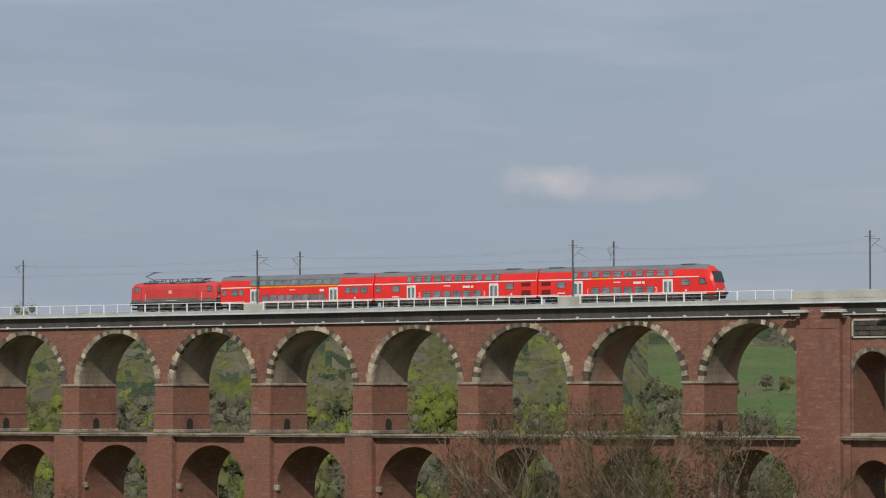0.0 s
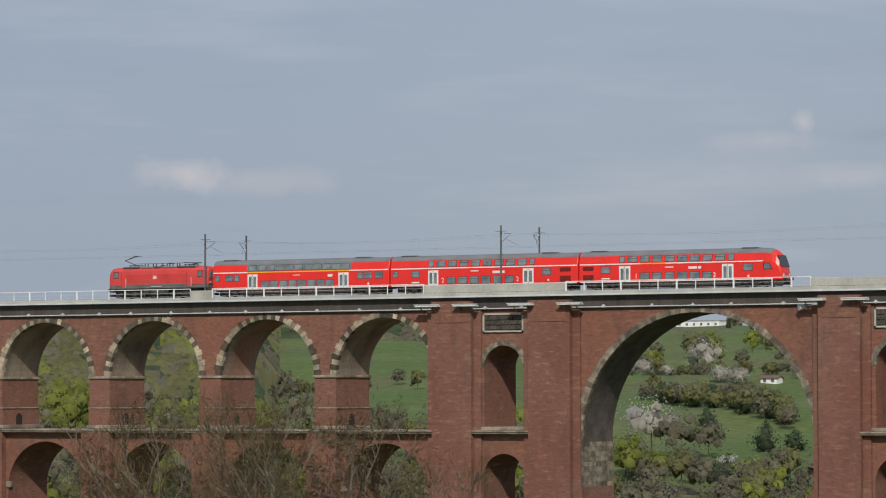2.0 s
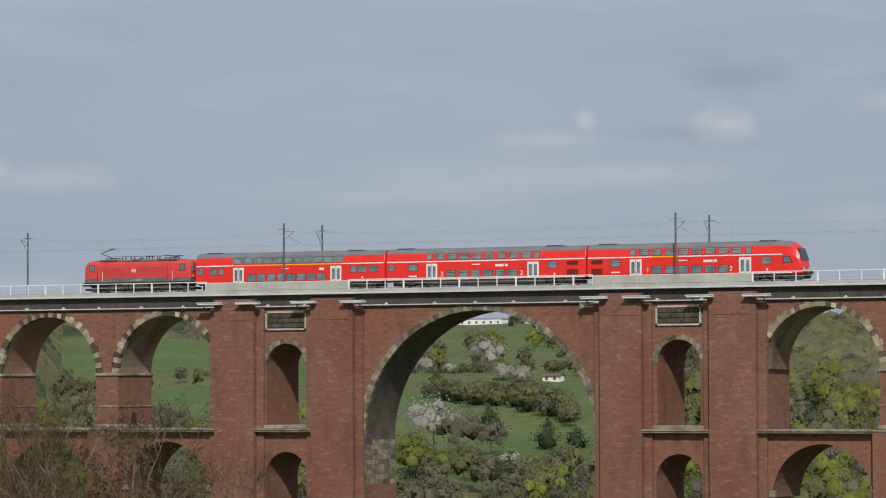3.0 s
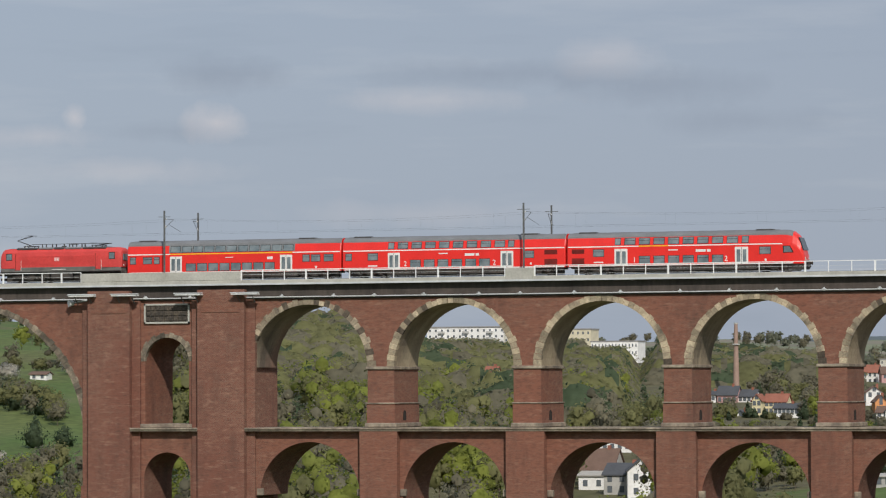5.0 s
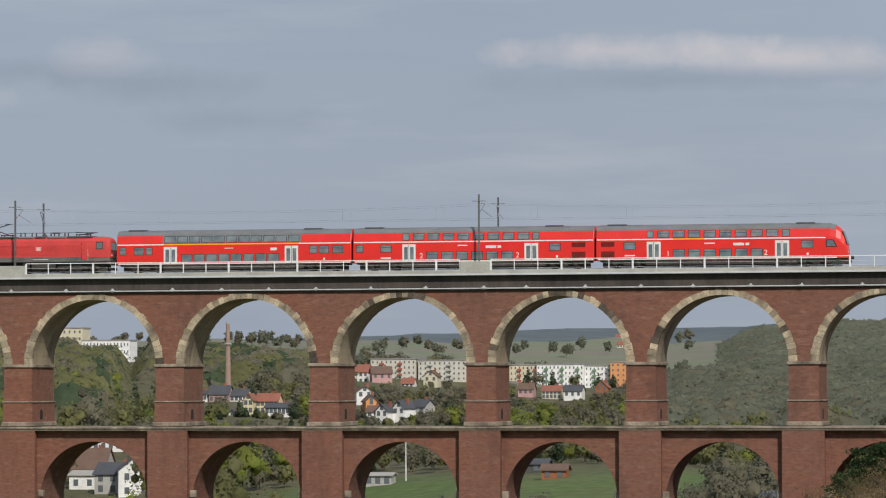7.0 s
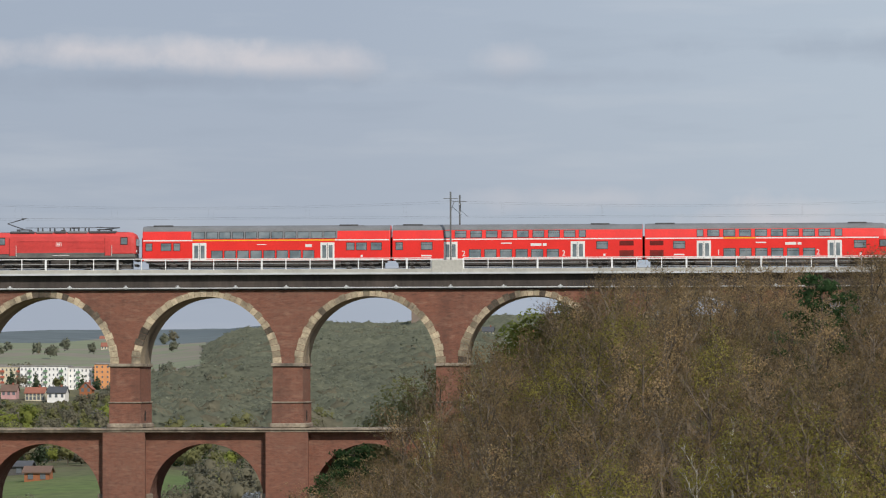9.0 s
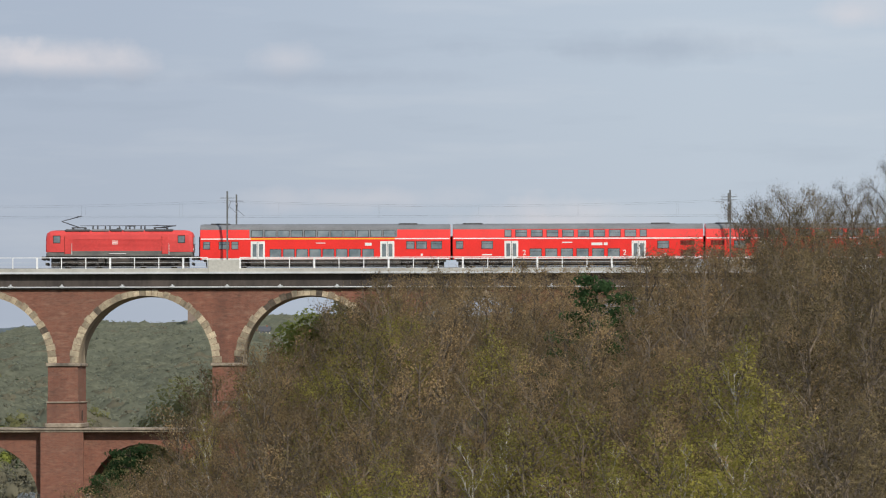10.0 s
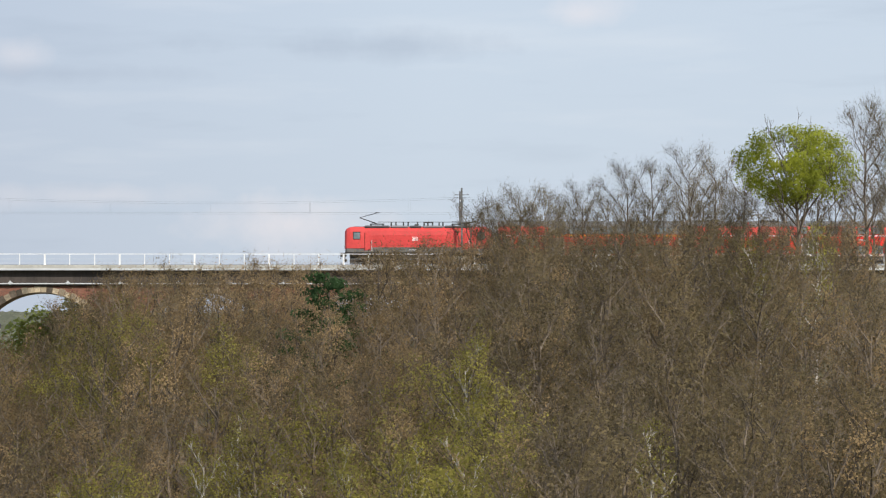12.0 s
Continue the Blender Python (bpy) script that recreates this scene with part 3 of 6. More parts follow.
for i, m in enumerate(MASTS):
    mast(m, FACE - 0.45, 1, EYE + 20.1)
    mast(m + 0.4, BACK + 0.55, -1, EYE + 20.2)
for y in (NEAR_Y, FAR_Y):
    w = thing("overhead_wire", "thin dark overhead contact line above the track", "overhead line", "overhead lines")
    part("contact_wire", Shape().tube((X0, y, WIRE_Z), (X1, y, WIRE_Z), 0.008, 0.008, 4), WIRE, w)
    s, d = Shape(), Shape()
    for a, b in zip(MASTS, MASTS[1:]):
        pts = [(a + (b - a) * k / 10, y, MESS_Z - 0.55 * (1 - (k / 5 - 1) ** 2)) for k in range(11)]
        for p, q in zip(pts, pts[1:]):
            s.tube(p, q, 0.007, 0.007, 4, caps=False)
        for p in pts[1:-1:2]:
            d.tube((p[0], y, WIRE_Z), p, 0.005, 0.005, 3, caps=False)
    part("messenger_wire", s, WIRE, w)
    part("droppers", d, WIRE, w)

# ---- ground ----
# height of the land (over the eye) at distances y from the camera, for bearings u = x / y
GY = [-3000, -60, 0, 90, 200, 330, 400, 520, 700, 900, 1150, 1500, 2100, 3000, 4600]
GU = [-1.1, -0.62, -0.50, -0.42, -0.30, -0.16, -0.105, -0.06, -0.02, 0.03, 0.07, 0.11, 0.25, 1.0]
GZ = {
    -1.1: [10, -2, -1.7, -16, -24, -40, -46, -40, -22, -2, 17, 28, 42, 60, 60],
    -0.62: [10, -2, -1.7, -16, -24, -42, -48, -42, -24, -4, 15, 28, 45, 66, 64],
    -0.50: [10, -2, -1.7, -16, -25, -45, -50, -43, -25, -6, 10, 27, 39, 52, 55],
    -0.42: [10, -2, -1.7, -16, -26, -48, -52, -44, -27, -9, 6, 19, 30, 43, 50],
    -0.30: [10, -2, -1.7, -16, -28, -50, -54, -42, -25, -14, -6, 8, 20, 32, 45],
    -0.16: [10, -2, -1.7, -17, -30, -46, -44, -21, -16.5, -15, -13, -4, 8, 36, 64],
    -0.105: [10, -2, -1.7, -18, -30, -24, -26, -24, -20, -16, -12, 3, 22, 44, 64],
    -0.06: [10, -2, -1.7, -18, -28, -10, -12, -18, -18, -14, -10, 7, 29, 46, 58],
    -0.02: [10, -2, -1.7, -17, -24, -4, 0, -8, -14, -10, -4, 8, 27, 42, 54],
    0.03: [10, -2, -1.7, -17, -21, -4.5, 5, -2, -8, -6, 0, 10, 30, 46, 55],
    0.07: [10, -2, -1.7, -16, -18, 1, 9, 6, 0, 0, 4, 12, 30, 46, 55],
    0.11: [10, -2, -1.7, -15, -15, 6, 11, 12, 8, 6, 8, 14, 30, 46, 55],
    0.25: [10, -2, -1.7, -14, -11, 10, 12, 15, 14, 10, 12, 16, 30, 46, 55],
    1.0: [10, -2, -1.7, -10, -6, 10, 12, 18, 16, 12, 14, 20, 30, 46, 55],
}


def land(x, y):
    d = max(y, 40.0)
    u = max(GU[0], min(GU[-1], x / d))
    j = min(max(1, sum(1 for q in GU if q < u)), len(GU) - 1)
    t = (u - GU[j - 1]) / (GU[j] - GU[j - 1])
    t = t * t * (3 - 2 * t)
    za, zb = np.interp(y, GY, GZ[GU[j - 1]]), np.interp(y, GY, GZ[GU[j]])
    amp = min(1.0, max(0.0, (abs(y) - 20) / 80)) * min(4.0, 0.8 + abs(y) / 700)
    return EYE + float(za + (zb - za) * t) + amp * noise.noise((x * 0.013, y * 0.013, 0.3)) * 1.6


def ground_material():
    """Grass, ploughed field and leaf litter in wide patches."""
    return material("meadow", (0.078, 0.128, 0.03), (0.11, 0.138, 0.043), scale=0.012, low=0.4, high=0.6, rough=0.95, fine=0.3, fine_scale=0.35, bump=0.2, bump_scale=1.0, stain=(0.11, 0.095, 0.055), stain_scale=0.02)


def build_ground():
    ys = list(np.concatenate([np.linspace(-3000, -100, 12), np.linspace(-60, 700, 96), np.linspace(715, 1600, 60), np.linspace(1650, 4700, 30)]))
    us = np.concatenate([np.linspace(-1.6, 0.5, 150), np.linspace(0.54, 1.6, 14)])
    v, f = [], []
    for y in ys:
        for u in us:
            x = float(u) * max(y, 250.0) if y > -100 else float(u) * max(250.0, -y * 1.2)
            v.append((x, float(y), land(x, float(y))))
    n = len(us)
    for i in range(len(ys) - 1):
        for j in range(n - 1):
            f.append((i * n + j, i * n + j + 1, (i + 1) * n + j + 1, (i + 1) * n + j))
    me = bpy.data.meshes.new("ground")
    me.from_pydata(v, [], f)
    me.materials.append(ground_material())
    me.materials.append(material("leaf_litter", (0.17, 0.125, 0.08), (0.11, 0.085, 0.055), scale=0.15, rough=0.95, fine=0.3, fine_scale=1.5, stain=(0.10, 0.11, 0.04), stain_scale=0.08))
    # distance haze is mixed into this blue-grey forest colour
    me.materials.append(material("far_forest_hazed", (0.12, 0.145, 0.15), (0.10, 0.125, 0.135), scale=0.004, rough=0.95, fine=0.2, fine_scale=0.02, bump=0.6, bump_scale=0.03))
    me.materials.append(material("forest_floor", (0.13, 0.122, 0.058), (0.095, 0.085, 0.05), scale=0.05, rough=0.95, fine=0.35, fine_scale=0.4, bump=0.6, bump_scale=0.3, stain=(0.085, 0.10, 0.035), stain_scale=0.03))
    # slope under the far woods, greyed to stand for haze
    me.materials.append(material("far_slope_wood_hazed", (0.118, 0.122, 0.095), (0.092, 0.1, 0.082), scale=0.02, rough=0.95, fine=0.35, fine_scale=0.3, bump=0.6, bump_scale=0.2))
    me.materials.append(material("ploughed_and_green_fields", (0.185, 0.205, 0.125), (0.215, 0.19, 0.15), scale=0.006, stretch=(0.5, 2.2, 1), low=0.46, high=0.54, rough=0.95, fine=0.15, fine_scale=0.05, bump=0.2, bump_scale=0.2))
    # woodland floor on the near slope, haze-coloured forest on the far ridges
    slots = []
    for q in f:
        x, y = v[q[0]][0], v[q[0]][1]
        u, n0 = x / max(y, 1.0), 60 * noise.noise((x * 0.01, y * 0.01, 1.0))
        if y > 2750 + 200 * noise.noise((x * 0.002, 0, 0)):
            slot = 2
        elif 100 < y < 440 and -0.2 < u < 0.4:
            slot = 1
        elif (u < -0.67 and 440 < y < 1500 + n0) or (-0.44 < u < -0.27 and 440 < y < 1500) or (-0.72 < u < -0.45 and 440 < y < 720 + n0) or (-0.34 < u < -0.2 and 1150 < y < 1500):
            slot = 3
        elif -0.29 < u < -0.1 and 725 + n0 * 0.2 < y < 1480:
            slot = 3
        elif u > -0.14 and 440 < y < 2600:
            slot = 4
        elif y > 1400 and u > -0.36:
            slot = 5
        else:
            slot = 0
        slots.append(slot)
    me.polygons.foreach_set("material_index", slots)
    me.polygons.foreach_set("use_smooth", [True] * len(f))
    return tagged(new("ground", me), "rolling spring meadows and valley slopes of fresh grass", "ground", kind="structure")


build_ground()

# ---- train ----
RED = material("traffic_red_paint", (0.80, 0.030, 0.022), (0.72, 0.027, 0.02), scale=0.5, rough=0.35, fine=0.06, fine_scale=5, local=True, spec=0.5)
RED_LOCO = material("faded_red_paint", (0.64, 0.068, 0.062), (0.54, 0.058, 0.054), scale=0.5, rough=0.5, fine=0.1, fine_scale=5, local=True)
DARK_RED = material("dusty_red_grille", (0.22, 0.02, 0.017), (0.15, 0.02, 0.015), scale=2, rough=0.7, local=True)
ROOF_GREY = material("roof_grey", (0.20, 0.205, 0.215), (0.16, 0.165, 0.17), scale=0.6, rough=0.6, fine=0.15, local=True)
ROOF_DARK = material("roof_dark", (0.06, 0.06, 0.065), (0.09, 0.09, 0.09), scale=1, rough=0.7, local=True)
WHITE = material("white_paint", (0.78, 0.77, 0.74), (0.70, 0.69, 0.66), scale=0.8, rough=0.45, local=True)
YELLOW = material("yellow_stripe", (0.80, 0.42, 0.02), rough=0.45)
GREY_LOW = material("loco_grey_skirt", (0.16, 0.155, 0.14), (0.11, 0.105, 0.10), scale=0.8, rough=0.7, fine=0.2, local=True)
UNDER = material("running_gear", (0.045, 0.042, 0.04), (0.08, 0.07, 0.06), scale=1.5, rough=0.8, fine=0.3, local=True)
# the sky's reflection is painted into the panes as pale blue-grey patches
GLASS = material("sky_toned_glass", (0.11, 0.145, 0.16), (0.22, 0.255, 0.265), scale=0.9, rough=0.1, local=True, spec=0.8)
DARK_GLASS = material("windscreen_glass", (0.03, 0.035, 0.04), rough=0.12, spec=0.4)
GASKET = material("black_rubber", (0.02, 0.02, 0.02), rough=0.8)
LAMP = material("lamp_lens", (0.7, 0.7, 0.65), rough=0.15, spec=0.6)
HALF = 1.39


def car_section(z0, roof, n=7):
    """Half outline (y, z) of a double-deck body: straight flank, then leaning in over the upper windows to a flat round roof."""
    pts = [(HALF, z0), (HALF, 2.95), (1.36, 3.2), (1.16, 4.02)]
    for i in range(1, n + 1):
        a = math.pi / 2 * i / n
        pts.append((1.16 * math.cos(a), 4.02 + (roof - 4.02) * math.sin(a)))
    return pts


def loft(s, stations, slot_of):
    """Skin from one ring of (y, z) to the next along x, both sides. stations: (x, half outline)."""
    rings = []
    for x, half in stations:
        ring = [(x, -y, z) for y, z in half] + [(x, y, z) for y, z in half[-2::-1]]
        rings.append(ring)
    n = len(rings[0])
    base = len(s.v)
    for r in rings:
        s.v += r
    for k in range(len(rings) - 1):
        for i in range(n - 1):
            a = base + k * n + i
            s.f.append((a, a + n, a + n + 1, a + 1))
            zm = (rings[k][i][2] + rings[k][i + 1][2]) / 2
            s.m.append(slot_of((rings[k][i][0] + rings[k + 1][i][0]) / 2, zm))
        a, b = base + k * n, base + k * n + n - 1
        s.f.append((b, b + n, a + n, a))
        s.m.append(slot_of(rings[k][0][0], 0))
    for k, flip in ((0, False), (len(rings) - 1, True)):
        q = tuple(base + k * n + i for i in range(n))
        s.f.append(q[::-1] if flip else q)
        s.m.append(0)


def flank_y(z):
    """Half width of the double-deck body at height z."""
    return HALF if z < 2.95 else float(np.interp(z, [2.95, 3.2, 4.02], [HALF, 1.36, 1.16]))


def flank_panel(x0, x1, z0, z1, out=0.012, deep=0.05, side=-1):
    s = Shape()
    a, b = flank_y(z0), flank_y(z1)
    v = [(x0, side * (a + out), z0), (x1, side * (a + out), z0), (x1, side * (b + out), z1), (x0, side * (b + out), z1)]
    v += [(x, y - side * deep, z) for x, y, z in v]
    f = [(0, 1, 2, 3), (7, 6, 5, 4), (0, 4, 5, 1), (1, 5, 6, 2), (2, 6, 7, 3), (3, 7, 4, 0)]
    return s.add(v, f if side < 0 else [q[::-1] for q in f])


def window(parent, x0, x1, z0, z1, split=True):
    """A pane in its rubber frame on both flanks, with a hinged top light."""
    for side in (-1, 1):
        w = part("window", flank_panel(x0 - 0.05, x1 + 0.05, z0 - 0.05, z1 + 0.05, 0.008, side=side), GASKET, parent)
        part("pane", flank_panel(x0, x1, z0, z1, 0.02, side=side), GLASS, w)
        if split:
            part("glazing_bar", flank_panel(x0, x1, z1 - 0.26, z1 - 0.22, 0.03, side=side), GASKET, w)


def car_door(parent, x0, x1):
    for side in (-1, 1):
        d = part("door", flank_panel(x0, x1, 0.9, 2.78, 0.02, 0.06, side), WHITE, parent, "white double-leaf sliding door")
        c = (x0 + x1) / 2
        for a, b in ((x0 + 0.2, c - 0.13), (c + 0.13, x1 - 0.2)):
            part("door_window", flank_panel(a, b, 1.15, 2.5, 0.032, 0.03, side), GLASS, d)
        part("door_gap", flank_panel(c - 0.02, c + 0.02, 0.92, 2.75, 0.034, 0.03, side), GASKET, d)


def bogie(parent, x, wheel=0.46, base=2.5):
    b = part("bogie", Shape().box(x - base / 2 - 0.75, x + base / 2 + 0.75, -1.12, -0.98, 0.42, 0.78, bevel=0.06)
             .box(x - base / 2 - 0.75, x + base / 2 + 0.75, 0.98, 1.12, 0.42, 0.78, bevel=0.06).box(x - 0.4, x + 0.4, -1.1, 1.1, 0.3, 0.85), UNDER, parent)
    for dx in (-base / 2, base / 2):
        for y in (-0.8, 0.8):
            part("wheel", Shape().tube((x + dx, y - 0.07, wheel), (x + dx, y + 0.07, wheel), wheel, wheel, 18), UNDER, b)
        for y in (-1.2, 1.2):
            part("axle_box", Shape().box(x + dx - 0.2, x + dx + 0.2, y - 0.1, y + 0.1, 0.3, 0.68, bevel=0.04), UNDER, b)
    return b


def letters(parent, text, x, z, size):
    c = bpy.data.curves.new("class_number", "FONT")
    c.body, c.size, c.extrude = text, size, 0.006
    c.materials.append(WHITE)
    ob = new("class_number", c)
    ob.parent = parent
    ob.matrix_local = pose(x, -HALF - 0.012, z, 90, 0, 0)
    return ob


def double_decker(name, label, length, upper, lower, middle, doors, stripe, grey_band, vents, marks, cab=False):
    car = thing(name, label, "railway car", "cars of the train")
    s = Shape()
    L = length
    g0, g1 = upper[0][0] - 0.25, upper[-1][1] + 0.25

    def slot(x, z):
        if z > 4.0:
            return 1
        return 1 if grey_band and z > 3.13 and g0 < x < g1 else 0

    full = car_section(0.86, 4.63)
    st = [(0.12, [(y * 0.97, z) for y, z in full]), (0.2, full), (g0, full), (g1, full)]
    if cab:
        st.append((24.2, full))
        for x, k, roof in ((25.2, 0.995, 4.6), (25.8, 0.985, 4.42), (26.3, 0.96, 4.0), (26.68, 0.93, 3.3), (26.95, 0.89, 2.4), (27.1, 0.85, 1.6)):
            st.append((x, [(y * k, 0.86 + (z - 0.86) * (roof - 0.86) / (4.63 - 0.86)) for y, z in full]))
    else:
        st += [(L - 0.2, full), (L - 0.12, [(y * 0.97, z) for y, z in full])]
    loft(s, st, (lambda x, z: (slot(x, z) if x < 25.6 else 0)) if cab else slot)
    body = part("body", s, [RED, ROOF_GREY], car)
    end = 25.9 if cab else L - 0.2
    for side in (-1, 1):
        for a, b, m, nm in stripe:
            part("stripe", flank_panel(a, min(b, end - 1.2 if cab else end), 2.98, 3.1, 0.008, 0.02, side), YELLOW if m else WHITE, body, "yellow first-class stripe" if m else "white stripe")
        part("sole_stripe", flank_panel(0.3, end, 0.87, 1.0, 0.008, 0.02, side), WHITE, body, "white stripe along the sill")
    for a, b in upper:
        window(car, a, b, 3.24, 3.92, split=b - a > 0.9 and not grey_band)
    for a, b in lower:
        window(car, a, b, 1.1, 1.92, split=not grey_band)
    for a, b in middle:
        window(car, a, b, 1.98, 2.72)
    for a, b in doors:
        car_door(car, a, b)
    for a, b, z0, z1 in vents:
        for side in (-1, 1):
            v = part("vent", flank_panel(a, b, z0, z1, 0.01, 0.04, side), DARK_RED, car, "dusty dark red ventilation grille")
            for k in range(6):
                z = z0 + (z1 - z0) * (k + 0.35) / 6
                part("slat", flank_panel(a + 0.05, b - 0.05, z, z + (z1 - z0) / 14, 0.03, 0.03, side), DARK_RED, v)
    for kind, x, z, w in marks:
        if kind == "n":
            letters(body, w, x - 0.05, z + 0.14, 0.8)
        else:
            part("lettering_bar", flank_panel(x, x + w, z, z + kind, 0.012, 0.02), WHITE, body, "small white lettering")
    for a, b in ((1.2, 3.3), (L - 5.6, L - 3.6)):
        part("roof_unit", Shape().box(a, b, -0.55, 0.55, 4.5, 4.72, bevel=0.06), ROOF_DARK, car, "dark roof ventilator")
    part("roof_rib", Shape().box(0.4, L - 3.0, -0.03, 0.03, 4.6, 4.66), ROOF_GREY, car)
    for x in (3.4, L - 3.4):
        bogie(car, x)
    part("underframe_box", Shape().box(5.4, L - 5.4, -1.28, 1.28, 0.26, 0.86, bevel=0.08).box(0.5, L - 0.6, -1.2, 1.2, 0.66, 0.86).box(0.7, L - 0.8, -0.6, 0.6, 0.1, 0.66), UNDER, car)
    if not cab:
        part("gangway", Shape().box(L - 0.12, L + 0.08, -0.75, 0.75, 0.9, 3.3), GASKET, car, "black gangway bellows")
    part("gangway", Shape().box(-0.02, 0.12, -0.75, 0.75, 0.9, 3.3), GASKET, car, "black gangway bellows")
    for x, d in ((0.12, -1),) if cab else ((0.12, -1), (L - 0.12, 1)):
        for y in (-0.88, 0.88):
            part("buffer", Shape().tube((x, y, 1.05), (x + d * 0.16, y, 1.05), 0.2, 0.22, 10), UNDER, car)
    if cab:
        # slanted windscreen, side windows, lamps, bumper
        ws = Shape()
        fr = [(26.42, 3.72, 0.98), (26.92, 2.35, 1.08)]
        v = [(fr[0][0] + 0.12, -fr[0][2], fr[0][1]), (fr[1][0] + 0.1, -fr[1][2], fr[1][1]), (fr[1][0] + 0.1, fr[1][2], fr[1][1]), (fr[0][0] + 0.12, fr[0][2], fr[0][1])]
        v += [(x - 0.12, y, z) for x, y, z in v]
        ws.add(v, [(0, 1, 2, 3), (7, 6, 5, 4), (0, 4, 5, 1), (1, 5, 6, 2), (2, 6, 7, 3), (3, 7, 4, 0)])
        part("windscreen", ws, DARK_GLASS, car, "wide slanted windscreen")
        for side in (-1, 1):
            q = Shape()
            o = [(24.75, 2.05), (25.95, 2.05), (25.55, 2.82), (24.75, 2.82)]
            v = [(x, side * (1.40 - max(0, x - 25.2) * 0.03), z) for x, z in o]
            v += [(x, y - side * 0.06, z) for x, y, z in v]
            q.add(v, [(0, 1, 2, 3), (7, 6, 5, 4), (0, 4, 5, 1), (1, 5, 6, 2), (2, 6, 7, 3), (3, 7, 4, 0)])
            cw = part("cab_window", q, GASKET, car)
            o = [(24.85, 2.13), (25.8, 2.13), (25.48, 2.74), (24.85, 2.74)]
            v = [(x, side * (1.415 - max(0, x - 25.2) * 0.03), z) for x, z in o]
            cw2 = Shape().add(v + [(x, y - side * 0.03, z) for x, y, z in v], [(0, 1, 2, 3), (7, 6, 5, 4), (0, 4, 5, 1), (1, 5, 6, 2), (2, 6, 7, 3), (3, 7, 4, 0)])
            part("pane", cw2, GLASS, cw)
            part("headlight", Shape().tube((27.0, side * 0.75, 1.45), (27.14, side * 0.75, 1.45), 0.14, 0.12, 12), LAMP, car, "round white headlight")
            part("buffer", Shape().tube((27.0, side * 0.88, 0.98), (27.5, side * 0.88, 0.98), 0.13, 0.22, 12), UNDER, car)
        part("apron", Shape().prism([(25.2, 0.25), (27.1, 0.25), (27.3, 0.6), (27.15, 0.95), (25.2, 0.95)], -1.05, 1.05), UNDER, car, "dark front apron")
        part("nose_band", Shape().box(26.2, 27.12, -1.17, 1.17, 1.2, 1.3, bevel=0.03), WHITE, car)
    return car


P = 1.4
coach = double_decker(
    "first_class_coach", "red double-deck railway coach with a yellow stripe and grey roof", 26.75,
    [(5.6 + P * i, 6.75 + P * i) for i in range(11)], [(7.55 + P * i, 8.7 + P * i) for i in range(8)],
    [(0.5, 1.15), (2.15, 3.2), (3.5, 4.15), (22.0, 22.8), (23.05, 24.1), (24.6, 25.7)], [(5.5, 7.0), (19.2, 20.7)],
    [(0.2, 5.5, 0, ""), (5.5, 20.75, 1, ""), (20.75, 26.6, 0, "")], True, [], [(0.3, 17.6, 2.3, 0.7), (0.08, 12.4, 2.55, 1.0), (0.24, 23.5, 1.2, 0.22)])
Q = 1.65
middle_car = double_decker(
    "middle_coach", "red double-deck railway coach with white doors and stripe", 26.75,
    [(5.65, 6.3)] + [(6.8 + Q * i, 7.95 + Q * i) for i in range(8)] + [(19.95, 20.6)], [(8.3 + Q * i, 9.5 + Q * i) for i in range(6)],
    [(0.5, 1.2), (3.2, 4.35), (21.8, 22.95)], [(5.6, 7.05), (19.05, 20.55)], [(0.2, 26.6, 0, "")], False,
    [(24.2, 25.7, 2.3, 2.8), (24.2, 25.7, 1.1, 1.8)],
    [("n", 7.55, 1.12, "2"), ("n", 18.15, 1.12, "2"), (0.28, 14.8, 2.3, 1.15), (0.28, 16.1, 2.3, 0.4), (0.14, 3.2, 1.25, 1.1), (0.12, 11.7, 2.55, 1.1), (0.24, 22.5, 1.2, 0.22)])
Q = 1.67
cab_car = double_decker(
    "control_car", "red double-deck control car with a sloping cab front", 27.1,
    [(5.65, 6.26)] + [(6.76 + Q * i, 7.95 + Q * i) for i in range(8)] + [(20.15, 20.85)], [(8.45 + Q * i, 9.65 + Q * i) for i in range(6)],
    [(3.15, 4.35), (22.15, 23.35)], [(5.6, 7.1), (19.35, 20.85)], [(0.2, 8.4, 0, ""), (8.4, 11.8, 1, ""), (11.8, 25.2, 0, "")], False,
    [(0.65, 2.1, 2.3, 2.8), (0.65, 2.1, 1.1, 1.8)],
    [("n", 7.75, 1.12, "1"), ("n", 18.2, 1.12, "2"), (0.28, 14.9, 2.3, 1.15), (0.28, 16.2, 2.3, 0.4), (0.14, 3.2, 1.25, 1.1), (0.12, 11.8, 2.5, 1.1), (0.24, 22.7, 1.2, 0.22)], cab=True)


def loco_section(z0, z1, top):
    return [(1.47, z0), (1.47, z1), (1.40, z1 + 0.55), (1.22, top - 0.32), (0.95, top - 0.06), (0.5, top), (0.0, top + 0.02)]


